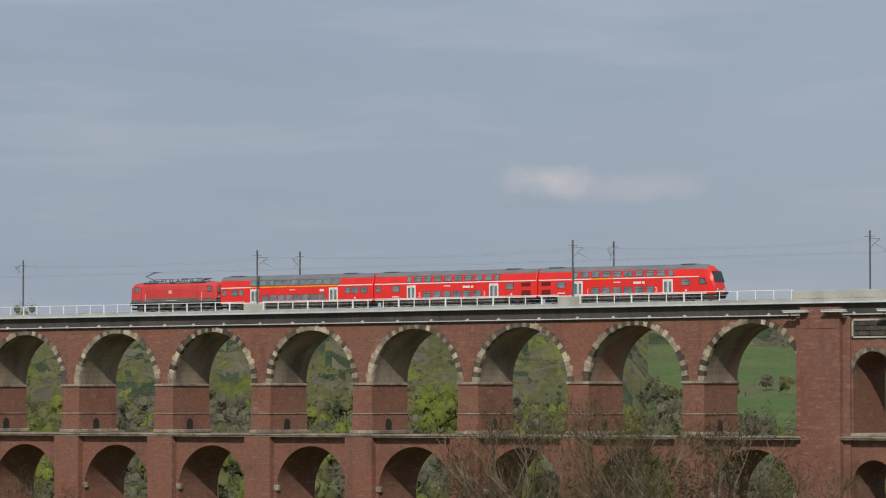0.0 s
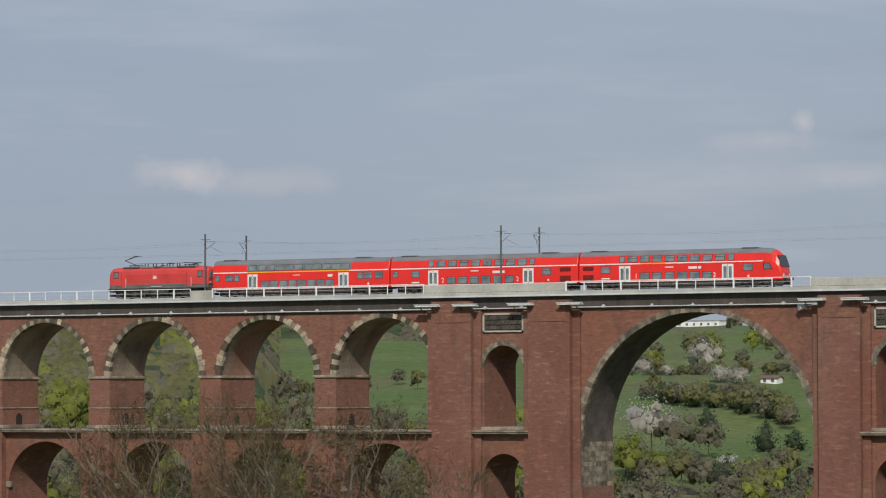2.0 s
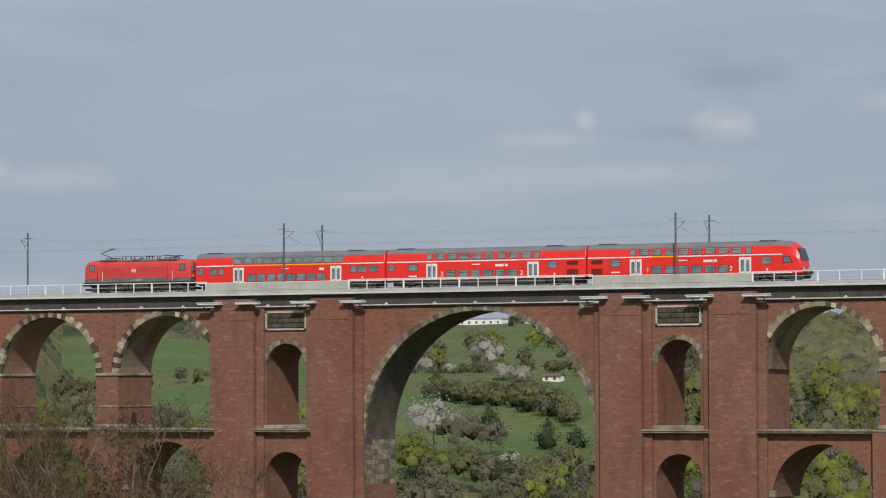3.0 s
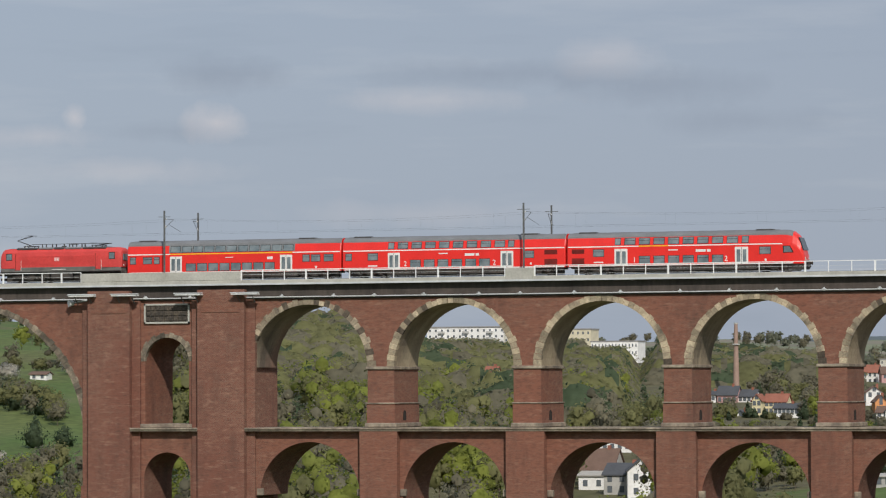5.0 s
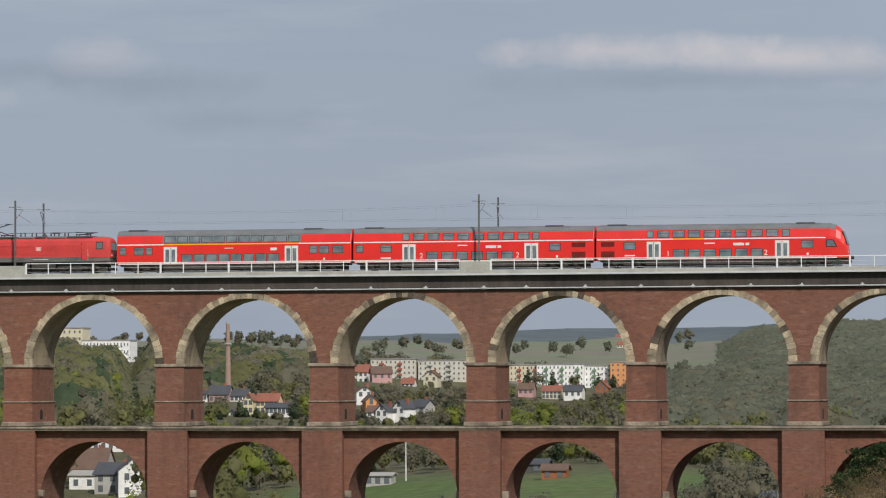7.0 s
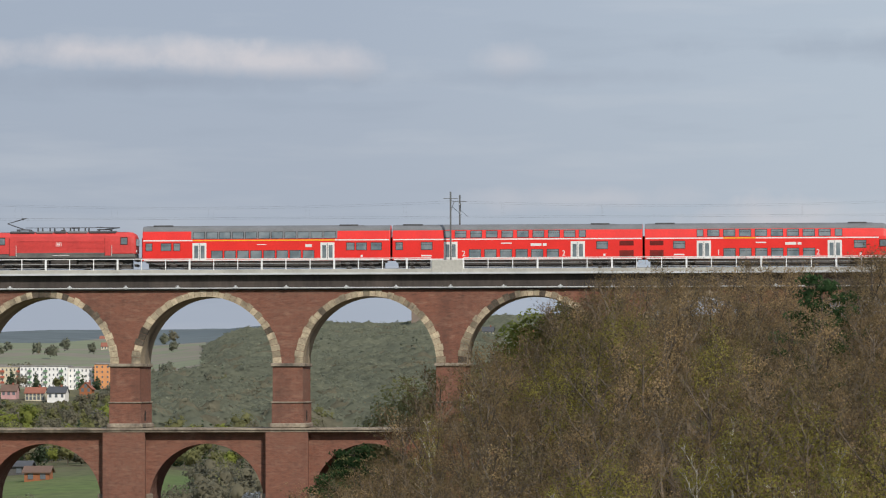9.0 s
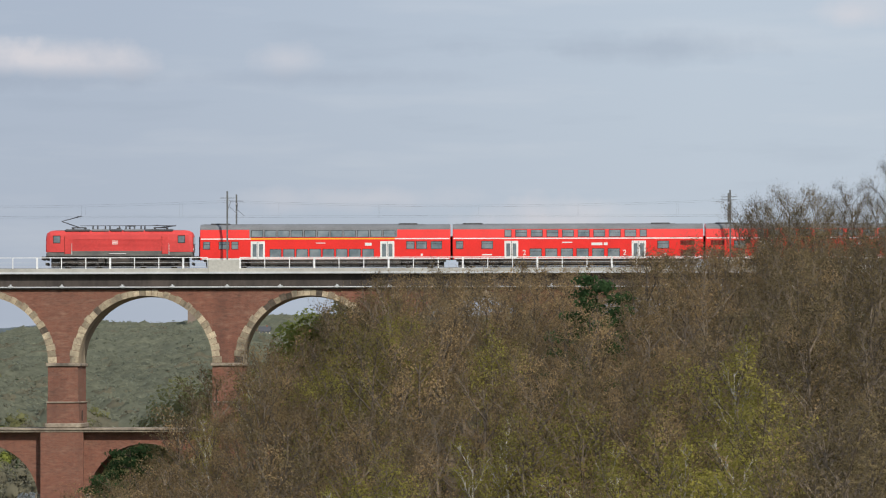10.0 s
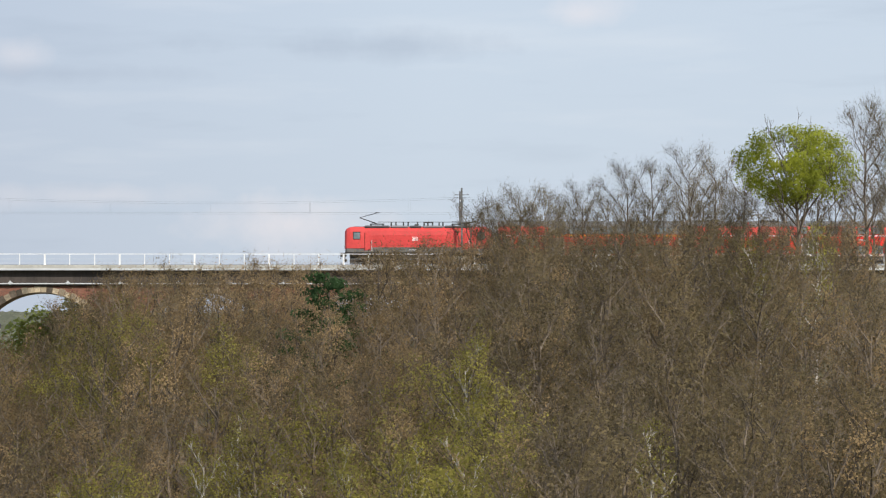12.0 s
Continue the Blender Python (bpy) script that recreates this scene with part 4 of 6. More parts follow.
def locomotive():
    """Four-axle electric locomotive, 16.6 m over the buffers; x from its rear buffer."""
    l = thing("locomotive", "faded red electric locomotive with ribbed flanks and pantographs", "locomotive")
    s = Shape()
    full = loco_section(1.7, 3.0, 4.05)

    def ring(k, lift=0.0):
        return [(y * k, z if z <= 1.71 else z + lift) for y, z in full]

    st = [(0.5, ring(0.86, -0.55)), (0.62, ring(0.93, -0.28)), (0.95, ring(0.98, -0.08)), (1.5, full), (15.1, full), (15.65, ring(0.98, -0.08)), (15.98, ring(0.93, -0.28)), (16.1, ring(0.86, -0.55))]
    loft(s, st, lambda x, z: 1 if z > 3.9 and 2.4 < x < 14.2 else 0)
    body = part("body", s, [RED_LOCO, ROOF_DARK], l)
    part("skirt", Shape().box(0.55, 16.05, -1.46, 1.46, 1.2, 1.7, bevel=0.1), GREY_LOW, l, "dirty grey lower body")
    part("skirt_band", Shape().box(3.0, 13.6, -1.475, 1.475, 1.62, 1.8), GREY_LOW, l)
    for side in (-1, 1):
        for k in range(9):
            z = 2.0 + k * 0.13
            part("rib", Shape().box(3.4, 13.2, min(side * 1.465, side * 1.49), max(side * 1.465, side * 1.49), z, z + 0.055), RED_LOCO, body)
        for x in (1.35, 14.55):
            w = part("cab_window", Shape().box(x - 0.06, x + 0.72, min(side * 1.3, side * 1.475), max(side * 1.3, side * 1.475), 2.62, 3.44), GASKET, l)
            part("pane", Shape().box(x, x + 0.66, min(side * 1.35, side * 1.485), max(side * 1.35, side * 1.485), 2.7, 3.36), GLASS, w)
        for x in (2.55, 12.85):
            d = part("cab_door", Shape().box(x, x + 0.62, min(side * 1.46, side * 1.482), max(side * 1.46, side * 1.482), 1.5, 3.3), RED_LOCO, l)
            part("door_gap", Shape().box(x - 0.06, x, min(side * 1.46, side * 1.488), max(side * 1.46, side * 1.488), 1.45, 3.35), DARK_RED, d)
            part("handrail", Shape().tube((x + 0.72, side * 1.53, 1.4), (x + 0.72, side * 1.53, 2.6), 0.025, 0.025), WHITE, d)
            part("step", Shape().box(x, x + 0.6, min(side * 1.3, side * 1.5), max(side * 1.3, side * 1.5), 0.55, 0.62), UNDER, d)
        part("emblem", Shape().box(7.55, 8.15, min(side * 1.47, side * 1.496), max(side * 1.47, side * 1.496), 2.5, 2.9), WHITE, body, "small white outlined emblem")
        part("emblem_field", Shape().box(7.6, 8.1, min(side * 1.48, side * 1.5), max(side * 1.48, side * 1.5), 2.55, 2.85), RED, body)
        for k in range(2):
            part("emblem_bar", Shape().box(7.66 + 0.2 * k, 7.82 + 0.2 * k, min(side * 1.49, side * 1.505), max(side * 1.49, side * 1.505), 2.6, 2.8), WHITE, body)
        part("cable_tray", Shape().box(7.2, 9.0, min(side * 1.47, side * 1.5), max(side * 1.47, side * 1.5), 1.5, 1.56), WHITE, l)
    for x0, x1, y in ((0.42, 0.62, 0), (15.98, 16.18, 0)):
        ws = part("windscreen", Shape().box(x0 + 0.1, x1 + 0.0, -1.02, 1.02, 2.5, 3.25, bevel=0.03), GLASS, l)
        for q in (-0.85, 0.85):
            part("headlight", Shape().tube((x0 + 0.02, q, 1.95), (x1 - 0.02, q, 1.95), 0.12, 0.12, 12), LAMP, l)
    for x, d in ((0.55, -1), (16.05, 1)):
        part("buffer_beam", Shape().box(x - 0.08, x + 0.08, -1.35, 1.35, 0.85, 1.3, bevel=0.03), UNDER, l)
        part("snow_plough", Shape().box(x - 0.1, x + 0.1, -1.2, 1.2, 0.3, 0.6, bevel=0.05), UNDER, l)
        for q in (-0.88, 0.88):
            part("buffer", Shape().tube((x, q, 1.06), (x + d * 0.52, q, 1.06), 0.12, 0.22, 12), UNDER, l)
    for x in (4.3, 12.3):
        b = bogie(l, x, 0.6, 3.3)
    part("transformer", Shape().box(6.9, 9.7, -1.2, 1.2, 0.35, 1.2, bevel=0.12), UNDER, l)
    part("frame_box", Shape().box(1.0, 15.6, -0.6, 0.6, 0.1, 1.2), UNDER, l)
    part("battery_box", Shape().box(6.0, 6.7, -1.35, 1.35, 0.5, 1.2, bevel=0.08), UNDER, l)
    # roof hoods and gear
    for a, b, m in ((2.5, 5.2, ROOF_DARK), (5.3, 7.2, ROOF_GREY), (7.3, 8.6, ROOF_DARK), (8.7, 10.9, ROOF_GREY), (11.0, 14.0, ROOF_DARK)):
        part("roof_hood", Shape().box(a, b, -1.18, 1.18, 3.82, 4.13, bevel=0.12), m, l)
    for x in (5.4, 5.9, 6.7, 7.2, 8.2, 8.9, 9.3, 9.8, 10.5, 10.9):
        part("insulator", Shape().tube((x, -0.2, 4.1), (x, -0.2, 4.52), 0.09, 0.07, 8), ROOF_DARK, l)
    part("busbar", Shape().tube((4.0, -0.2, 4.53), (12.5, -0.2, 4.53), 0.03, 0.03), ROOF_DARK, l)
    part("switch_gear", Shape().box(9.0, 9.9, -0.3, 0.2, 4.45, 4.58, bevel=0.04).box(7.9, 8.3, -0.25, 0.25, 4.1, 4.3), ROOF_DARK, l)
    for x, d in ((3.9, -1), (12.6, 1)):
        pf = part("pantograph", Shape().box(x - 0.75, x + 0.75, -0.55, -0.45, 4.28, 4.36).box(x - 0.75, x + 0.75, 0.45, 0.55, 4.28, 4.36)
                  .box(x - 0.55, x - 0.45, -0.5, 0.5, 4.28, 4.36).box(x + 0.45, x + 0.55, -0.5, 0.5, 4.28, 4.36), ROOF_DARK, l, "black single-arm pantograph")
        for a in (-0.65, 0.65):
            for y in (-0.5, 0.5):
                part("foot", Shape().tube((x + a, y, 4.08), (x + a, y, 4.3), 0.07, 0.07, 8), ROOF_DARK, pf)
        if d < 0:
            knee, head = (x - 1.85, 0, 5.0), (x + 0.05, 0, 5.52)
        else:
            knee, head = (x + 1.6, 0, 4.52), (x - 0.5, 0, 4.55)
        root = (x - 0.3 * d * 0, 0, 4.36)
        part("lower_arm", Shape().tube(root, knee, 0.06, 0.05), ROOF_DARK, pf)
        part("upper_arm", Shape().tube(knee, (head[0], -0.3, head[2]), 0.035, 0.03).tube(knee, (head[0], 0.3, head[2]), 0.035, 0.03), ROOF_DARK, pf)
        part("collector_head", Shape().box(head[0] - 0.2, head[0] - 0.12, -0.8, 0.8, head[2], head[2] + 0.05).box(head[0] + 0.12, head[0] + 0.2, -0.8, 0.8, head[2], head[2] + 0.05)
             .box(head[0] - 0.2, head[0] + 0.2, -0.33, -0.27, head[2] - 0.05, head[2]), ROOF_DARK, pf)
    return l


loco = locomotive()

# ---- woods and trees ----
BARK = material("grey_brown_bark", (0.165, 0.132, 0.098), (0.115, 0.092, 0.07), scale=3, rough=0.95, fine=0.2, vary=0.2, local=True)
BIRCH_BARK = material("white_birch_bark", (0.55, 0.52, 0.47), (0.30, 0.27, 0.23), scale=2.5, rough=0.85, fine=0.25, local=True)


def foliage(name, a, b, vary=0.34):
    m = material(name, a, b, scale=0.35, rough=0.9, fine=0.12, fine_scale=1.0, vary=vary, local=True, spec=0.05, thin=0.55)
    return m


def wood_material(name, a, b):
    return material(name, a, b, scale=0.07, low=0.38, high=0.62, rough=0.9, fine=0.2, fine_scale=0.4, island=0.14, spec=0.05, thin=0.6)


BUDS = [foliage("russet_buds", (0.335, 0.238, 0.124), (0.285, 0.206, 0.11)), foliage("brown_olive_buds", (0.215, 0.168, 0.088), (0.175, 0.136, 0.073)),
        foliage("olive_spring_leaf", (0.31, 0.275, 0.068), (0.255, 0.225, 0.062))]
BIRCH_LEAF = foliage("yellow_green_birch_leaf", (0.34, 0.31, 0.07), (0.28, 0.255, 0.065))
FRESH = foliage("fresh_maple_leaf", (0.30, 0.32, 0.04), (0.20, 0.225, 0.035))
PINE = foliage("pine_needles", (0.045, 0.085, 0.034), (0.062, 0.11, 0.044))
BLOSSOM = foliage("white_blossom", (0.62, 0.58, 0.54), (0.42, 0.40, 0.34))


def flakes(rnd, centres, radius, count, size, squash=0.8, loose=0.35):
    """Small three-cornered leaves or buds scattered through balls round the centres; arrays of corners and faces."""
    n = count
    c = np.array([centres[i] for i in rnd.integers(0, len(centres), n)])
    d = rnd.normal(size=(n, 3))
    d /= np.linalg.norm(d, axis=1)[:, None]
    p = c + d * (radius * rnd.random(n)[:, None] ** 0.45) * np.array([1, 1, squash])
    # leaves lie roughly square to the way out of their clump
    o = d + rnd.normal(size=(n, 3)) * loose
    u = np.cross(o, rnd.normal(size=(n, 3)))
    u /= np.linalg.norm(u, axis=1)[:, None] + 1e-9
    w = np.cross(o, u)
    w /= np.linalg.norm(w, axis=1)[:, None] + 1e-9
    s = size * (0.6 + 0.8 * rnd.random(n))[:, None]
    v = np.stack([p - u * s * 0.6, p + u * s * 0.6, p + w * s], axis=1).reshape(-1, 3)
    return v, np.arange(3 * n).reshape(-1, 3)


def slivers(rnd, centres, radius, count, length, width):
    """Fine upright twigs round the centres, one thin blade each."""
    c = np.array([centres[i] for i in rnd.integers(0, len(centres), count)])
    p = c + rnd.normal(size=(count, 3)) * radius * 0.5
    d = rnd.normal(size=(count, 3)) + np.array([0, 0, 0.9]) + (p - p.mean(axis=0)) * np.array([0.25, 0.25, 0.1])
    d /= np.linalg.norm(d, axis=1)[:, None]
    w = np.cross(d, rnd.normal(size=(count, 3)))
    w /= np.linalg.norm(w, axis=1)[:, None] + 1e-9
    s = length * (0.5 + rnd.random(count))[:, None]
    v = np.stack([p - w * width, p + w * width, p + d * s], axis=1).reshape(-1, 3)
    return v, np.arange(3 * count).reshape(-1, 3)


def leaf_mesh(name, v, f, mat, normals=None):
    me = bpy.data.meshes.new(name)
    me.from_pydata(v.tolist(), [], f.tolist())
    me.materials.append(mat)
    if normals is not None:
        me.polygons.foreach_set("use_smooth", [True] * len(f))
        me.normals_split_custom_set_from_vertices(normals.tolist())
    return me


def unit(a):
    return a / (np.linalg.norm(a, axis=1)[:, None] + 1e-9)


def tufts(g, p, out, size, loose=0.45):
    """Three-cornered leaf tufts at p, facing the way out of the crown. Corners, faces and the crown's own normals."""
    n = len(p)
    o = unit(out + g.normal(size=(n, 3)) * loose)
    u = unit(np.cross(o, g.normal(size=(n, 3))))
    w = np.cross(o, u)
    s = size * (0.6 + 0.8 * g.random(n))[:, None]
    v = np.stack([p - u * s * 0.6 - w * s * 0.4, p + u * s * 0.6 - w * s * 0.4, p + w * s * 0.6], axis=1).reshape(-1, 3)
    nn = unit(out + g.normal(size=(n, 3)) * 0.12)
    return v, np.arange(3 * n).reshape(-1, 3), np.repeat(nn, 3, axis=0)


def branching(seed, height, spread, limbs, bark, slim=1.0, first=0.3, lean=0.55):
    """Trunk with tapered limbs, boughs and twigs. Gives the wood and the tips."""
    r = random.Random(seed)
    s = Shape()
    tips = []
    base = height * 0.017 * slim + 0.04
    pts = [Vector((0, 0, -1.5))]
    for k in range(1, 6):
        pts.append(Vector((r.uniform(-0.05, 0.05) * height * 0.4, r.uniform(-0.05, 0.05) * height * 0.4, height * 0.9 * k / 5)))
    for k, (p, q) in enumerate(zip(pts, pts[1:])):
        s.tube(p, q, base * (1 - k * 0.17), base * (1 - (k + 1) * 0.17), 6, caps=False)
    for i in range(limbs):
        t = first + (1 - first) * (i + r.random()) / limbs
        k = min(4, int(t * 5))
        p = pts[k].lerp(pts[k + 1], t * 5 - k)
        a = i * 2.4 + r.uniform(-0.5, 0.5)
        ln = spread * (1.15 - 0.65 * t) * r.uniform(0.75, 1.2)
        up = lean + 0.5 * t
        d = Vector((math.cos(a), math.sin(a), up)).normalized()
        q = p + d * ln * 0.55
        e = q + (d + Vector((r.uniform(-0.3, 0.3), r.uniform(-0.3, 0.3), 0.35))).normalized() * ln * 0.5
        rr = base * 0.42 * (1.1 - 0.6 * t)
        s.tube(p, q, rr, rr * 0.65, 4, caps=False)
        s.tube(q, e, rr * 0.65, rr * 0.3, 4, caps=False)
        for j in range(6):
            m = q.lerp(e, r.random()) if j < 4 else p.lerp(q, r.uniform(0.4, 1))
            dd = (d + Vector((r.uniform(-0.9, 0.9), r.uniform(-0.9, 0.9), r.uniform(0.0, 0.9)))).normalized()
            b = m + dd * ln * r.uniform(0.25, 0.45)
            s.tube(m, b, max(0.022, rr * 0.3), 0.016, 3, caps=False)
            tips.append(b)
            for _ in range(3):
                m2 = m.lerp(b, r.uniform(0.3, 1))
                b2 = m2 + (dd + Vector((r.uniform(-0.8, 0.8), r.uniform(-0.8, 0.8), r.uniform(-0.1, 0.8)))).normalized() * ln * r.uniform(0.12, 0.25)
                s.tube(m2, b2, 0.018, 0.010, 3, caps=False)
                tips.append(b2)
    return s, tips


def tree(name, label, category, seed, height, spread, limbs, bark, leaf, count, size, group="", blob=0.7, fuzz=0, dome=0.0, **kw):
    t = thing(name, label, category, group)
    s, tips = branching(seed, height, spread, limbs, bark, **kw)
    part("trunk", s, bark, t)
    rng = np.random.default_rng(seed)
    ends = [tuple(p) for p in tips]
    if dome:
        # leaves gather in the outer shell of a broad round head
        q = rng.normal(size=(150, 3))
        q /= np.linalg.norm(q, axis=1)[:, None]
        q = q * (0.72 + 0.3 * rng.random((150, 1))) * np.array([dome, dome, dome * 0.7]) + np.array([0, 0, height * 1.06 - dome * 0.5])
        ends = [tuple(p) for p in q if p[2] > height * 0.36]
    c = np.array([ends[i] for i in rng.integers(0, len(ends), count)])
    d = unit(rng.normal(size=(count, 3)) + np.array([0, 0, 0.15]))
    p = c + d * blob * rng.random(count)[:, None] ** 0.5 * np.array([1, 1, 0.8])
    mid = np.array([0, 0, p[:, 2].mean() - height * 0.08])
    v, f, nn = tufts(rng, p, unit(d * 0.35 + unit((p - mid) * np.array([1, 1, 0.8]))), size)
    if fuzz:
        v2, f2 = slivers(rng, ends, blob * 1.5, fuzz, 0.6, 0.015)
        n2 = unit(v2 - mid)
        v, f, nn = np.concatenate([v, v2]), np.concatenate([f, f2 + len(v)]), np.concatenate([nn, n2])
    part("crown", leaf_mesh("crown", v, f, leaf, nn), leaf, t)
    return t


def pine(seed, height):
    r = random.Random(seed)
    t = thing("pine_tree", "dark green pine with layered uneven boughs", "tree", "trees on the wooded slope")
    s = Shape().tube((0, 0, -1.5), (0, 0, height * 0.95), height * 0.02, 0.04, 7, caps=False)
    cents = []
    for k in range(26):
        z = height * (0.35 + 0.63 * k / 26)
        ln = height * 0.33 * (1.12 - k / 26) * r.uniform(0.7, 1.2) + 0.3
        a = k * 2.4
        e = (math.cos(a) * ln, math.sin(a) * ln, z + ln * 0.15)
        s.tube((0, 0, z), e, 0.06, 0.02, 4, caps=False)
        for q in (0.5, 0.75, 1.0):
            cents.append((e[0] * q, e[1] * q, z + ln * 0.15 * q))
    part("trunk", s, BARK, t)
    v, f = flakes(np.random.default_rng(seed), cents, height * 0.06, 4200, 0.19, 0.55)
    part("crown", leaf_mesh("crown", v, f, PINE), PINE, t)
    return t


WOOD_GROUP = "trees on the wooded slope"
woods = []
kinds = [
    ("bare_tree", "bare spring tree in russet bud on the slope", BARK, BUDS[0], 2300, 0.115),
    ("bare_tree", "bare spring tree in russet bud on the slope", BARK, BUDS[0], 2000, 0.11),
    ("bare_tree", "brown budding tree with a dense twiggy crown", BARK, BUDS[1], 2300, 0.115),
    ("budding_tree", "budding tree with olive green young leaves", BARK, BUDS[2], 2700, 0.12),
]
for i, (nm, lb, bark, leaf, cnt, sz) in enumerate(kinds):
    woods.append(tree(nm, lb, "tree", 20 + i, 13.0, 4.6, 11, bark, leaf, cnt, sz, WOOD_GROUP, blob=0.85, fuzz=500, first=0.22, lean=0.75))
birch = tree("birch_tree", "birch with white trunk and yellow-green young leaves", "tree", 31, 13.0, 2.9, 9, BIRCH_BARK, BIRCH_LEAF, 2400, 0.10, WOOD_GROUP, blob=0.8, fuzz=300, lean=1.1, slim=0.75)
bare_high = tree("bare_tree", "tall bare tree with an open crown of twigs", "tree", 41, 16.0, 5.6, 15, BARK, BUDS[1], 1100, 0.075, WOOD_GROUP, blob=0.65, fuzz=3200, lean=0.8, slim=0.7)
maple = tree("maple_tree", "broad round tree in fresh yellow-green leaf", "tree", 51, 15.0, 7.4, 22, BARK, FRESH, 19000, 0.17, WOOD_GROUP, dome=5.9, blob=1.15, first=0.3, lean=0.9)
pine_proto = pine(61, 13.0)


def plant(proto, x, y, scale, turn, used):
    """The first planting moves the prototype itself, later ones copy it."""
    m = pose(x, y, land(x, y) - 0.2, 0, 0, turn)
    ob = proto
    if used:
        ob = copy_thing(proto, m)
    else:
        ob.matrix_basis = m
    ob.scale = (scale, scale, scale)
    return ob


# the wood's skyline: bearing u = x / y against height over distance
CREST_U = [-0.13, -0.1075, -0.094, -0.071, -0.045, -0.02, 0.02, 0.06, 0.08, 0.25]
CREST_Q = [-0.060, -0.031, -0.0127, 0.0024, 0.0176, 0.0285, 0.0315, 0.0355, 0.040, 0.0435]


def u_of(x, y):
    return x / y


def plant_slope():
    rnd = random.Random(4)
    seen = set()
    spots = []
    tries = 0
    while len(spots) < 350 and tries < 40000:
        tries += 1
        y = 145 + 237 * rnd.random() ** 0.75
        u = rnd.uniform(-0.118, 0.18)
        x = u * y
        if y > 374 and x < 16:
            continue
        g = land(x, y) - EYE
        crest = float(np.interp(u, CREST_U, CREST_Q))
        k = min(rnd.uniform(0.85, 1.15), (crest * rnd.uniform(0.9, 1.0) * y - g) / 13.3)
        if k < 0.4 or (g + 13 * k) / y < -0.034:
            continue
        gap = 3.6 + 0.004 * (y - 190)
        if any((x - a) ** 2 + (y - b) ** 2 < gap * gap for a, b, _ in spots):
            continue
        spots.append((x, y, k))
    for x, y, k in spots:
        q = rnd.random()
        patch = noise.noise((x * 0.04, y * 0.04, 2.0))
        if q < (0.12 if u_of(x, y) < 0.08 and y < 250 else 0.035) and y < 330:
            p = birch
        elif (patch > 0.32 or (y < 245 and q > 0.45)) and u_of(x, y) < 0.085:
            p = woods[3] if q < 0.85 else birch
        elif q < (0.2 if u_of(x, y) > 0.07 else 0.5):
            p = woods[0]
        elif q < (0.28 if u_of(x, y) > 0.07 else 0.75):
            p = woods[1]
        else:
            p = woods[2]
        plant(p, x, y, k, rnd.uniform(0, 360), p in seen)
        seen.add(p)
    crest_row = [(0.07 + 0.0052 * i, 0.0445 + 0.00035 * i + rnd.uniform(-0.0015, 0.0025), 366 + rnd.uniform(-8, 10), bare_high if i % 3 else woods[2]) for i in range(25)]
    # the tall ones on the crest before the line: bearing, height over distance, kind
    for u, q, y, p in ((0.076, 0.047, 352, bare_high), (0.083, 0.050, 360, bare_high), (0.090, 0.049, 355, bare_high), (0.1, 0.0515, 358, bare_high), (0.112, 0.0565, 350, bare_high), (0.119, 0.056, 354, bare_high), (0.129, 0.0605, 352, bare_high),
                       (0.136, 0.058, 362, bare_high), (0.144, 0.057, 356, bare_high), (0.177, 0.071, 352, bare_high), (0.183, 0.073, 356, bare_high), (0.19, 0.071, 352, bare_high),
                       (0.158, 0.0695, 346, maple), (0.0315, 0.0295, 312, pine_proto), (-0.094, -0.016, 376, pine_proto), (-0.101, -0.024, 372, pine_proto), *crest_row):
        x = u * y
        h = {bare_high: 16.5, maple: 17.2, pine_proto: 13.0}.get(p, 13.3)
        plant(p, x, y, (q * y - land(x, y) + EYE) / h, x * 37 % 360, p in seen)
        seen.add(p)
    # tall bare trees low in the valley, their heads before the lower arches
    for x, y, k in ((-148, 204, 1.25), (-143, 198, 1.42), (-139, 206, 1.46), (-134, 200, 1.46), (-130, 207, 1.44), (-126, 199, 1.36), (-122, 204, 1.24), (-152, 208, 1.14),
                    (-187, 202, 1.22), (-182, 207, 1.05), (-136, 192, 1.36), (-128, 193, 1.34), (-145, 212, 1.3), (-118, 208, 1.12)):
        k -= 0.13
        plant(bare_high if int(x) % 3 else woods[2], x, y, k if int(x) % 3 else k * 1.22, x * 53 % 360, True)


plant_slope()

WOODS = {
    "olive": wood_material("olive_spring_wood", (0.285, 0.285, 0.13), (0.235, 0.235, 0.115)),
    "fresh": wood_material("fresh_green_wood", (0.33, 0.365, 0.085), (0.27, 0.30, 0.085)),
    "bare": wood_material("bare_brown_wood", (0.285, 0.265, 0.185), (0.235, 0.22, 0.155)),
    "dark": wood_material("dark_conifer_wood", (0.105, 0.145, 0.085), (0.13, 0.17, 0.10)),
    "bloom": wood_material("blossoming_trees", (0.74, 0.71, 0.66), (0.52, 0.49, 0.42)),
    # leaf colour paled and greyed in place of air haze
    "far": wood_material("far_wood_haze_tint", (0.275, 0.285, 0.205), (0.22, 0.235, 0.175)),
}
cloud = {k: [[], [], []] for k in WOODS}
trunks = Shape()
SIGHTS = []  # (u0, u1, distance, ratio) of buildings that must stay in view
wood_rng = np.random.default_rng(9)


def ico():
    """Corners and faces of a twenty-sided ball, and of one divided once."""
    bm = bmesh.new()
    out = []
    for sub in (1, 2):
        bm.clear()
        bmesh.ops.create_icosphere(bm, subdivisions=sub, radius=1.0)
        bm.verts.ensure_lookup_table()
        out.append((np.array([p.co[:] for p in bm.verts]), np.array([[p.index for p in q.verts] for q in bm.faces])))
    bm.free()
    return out


LUMP, LUMP_FINE = ico()


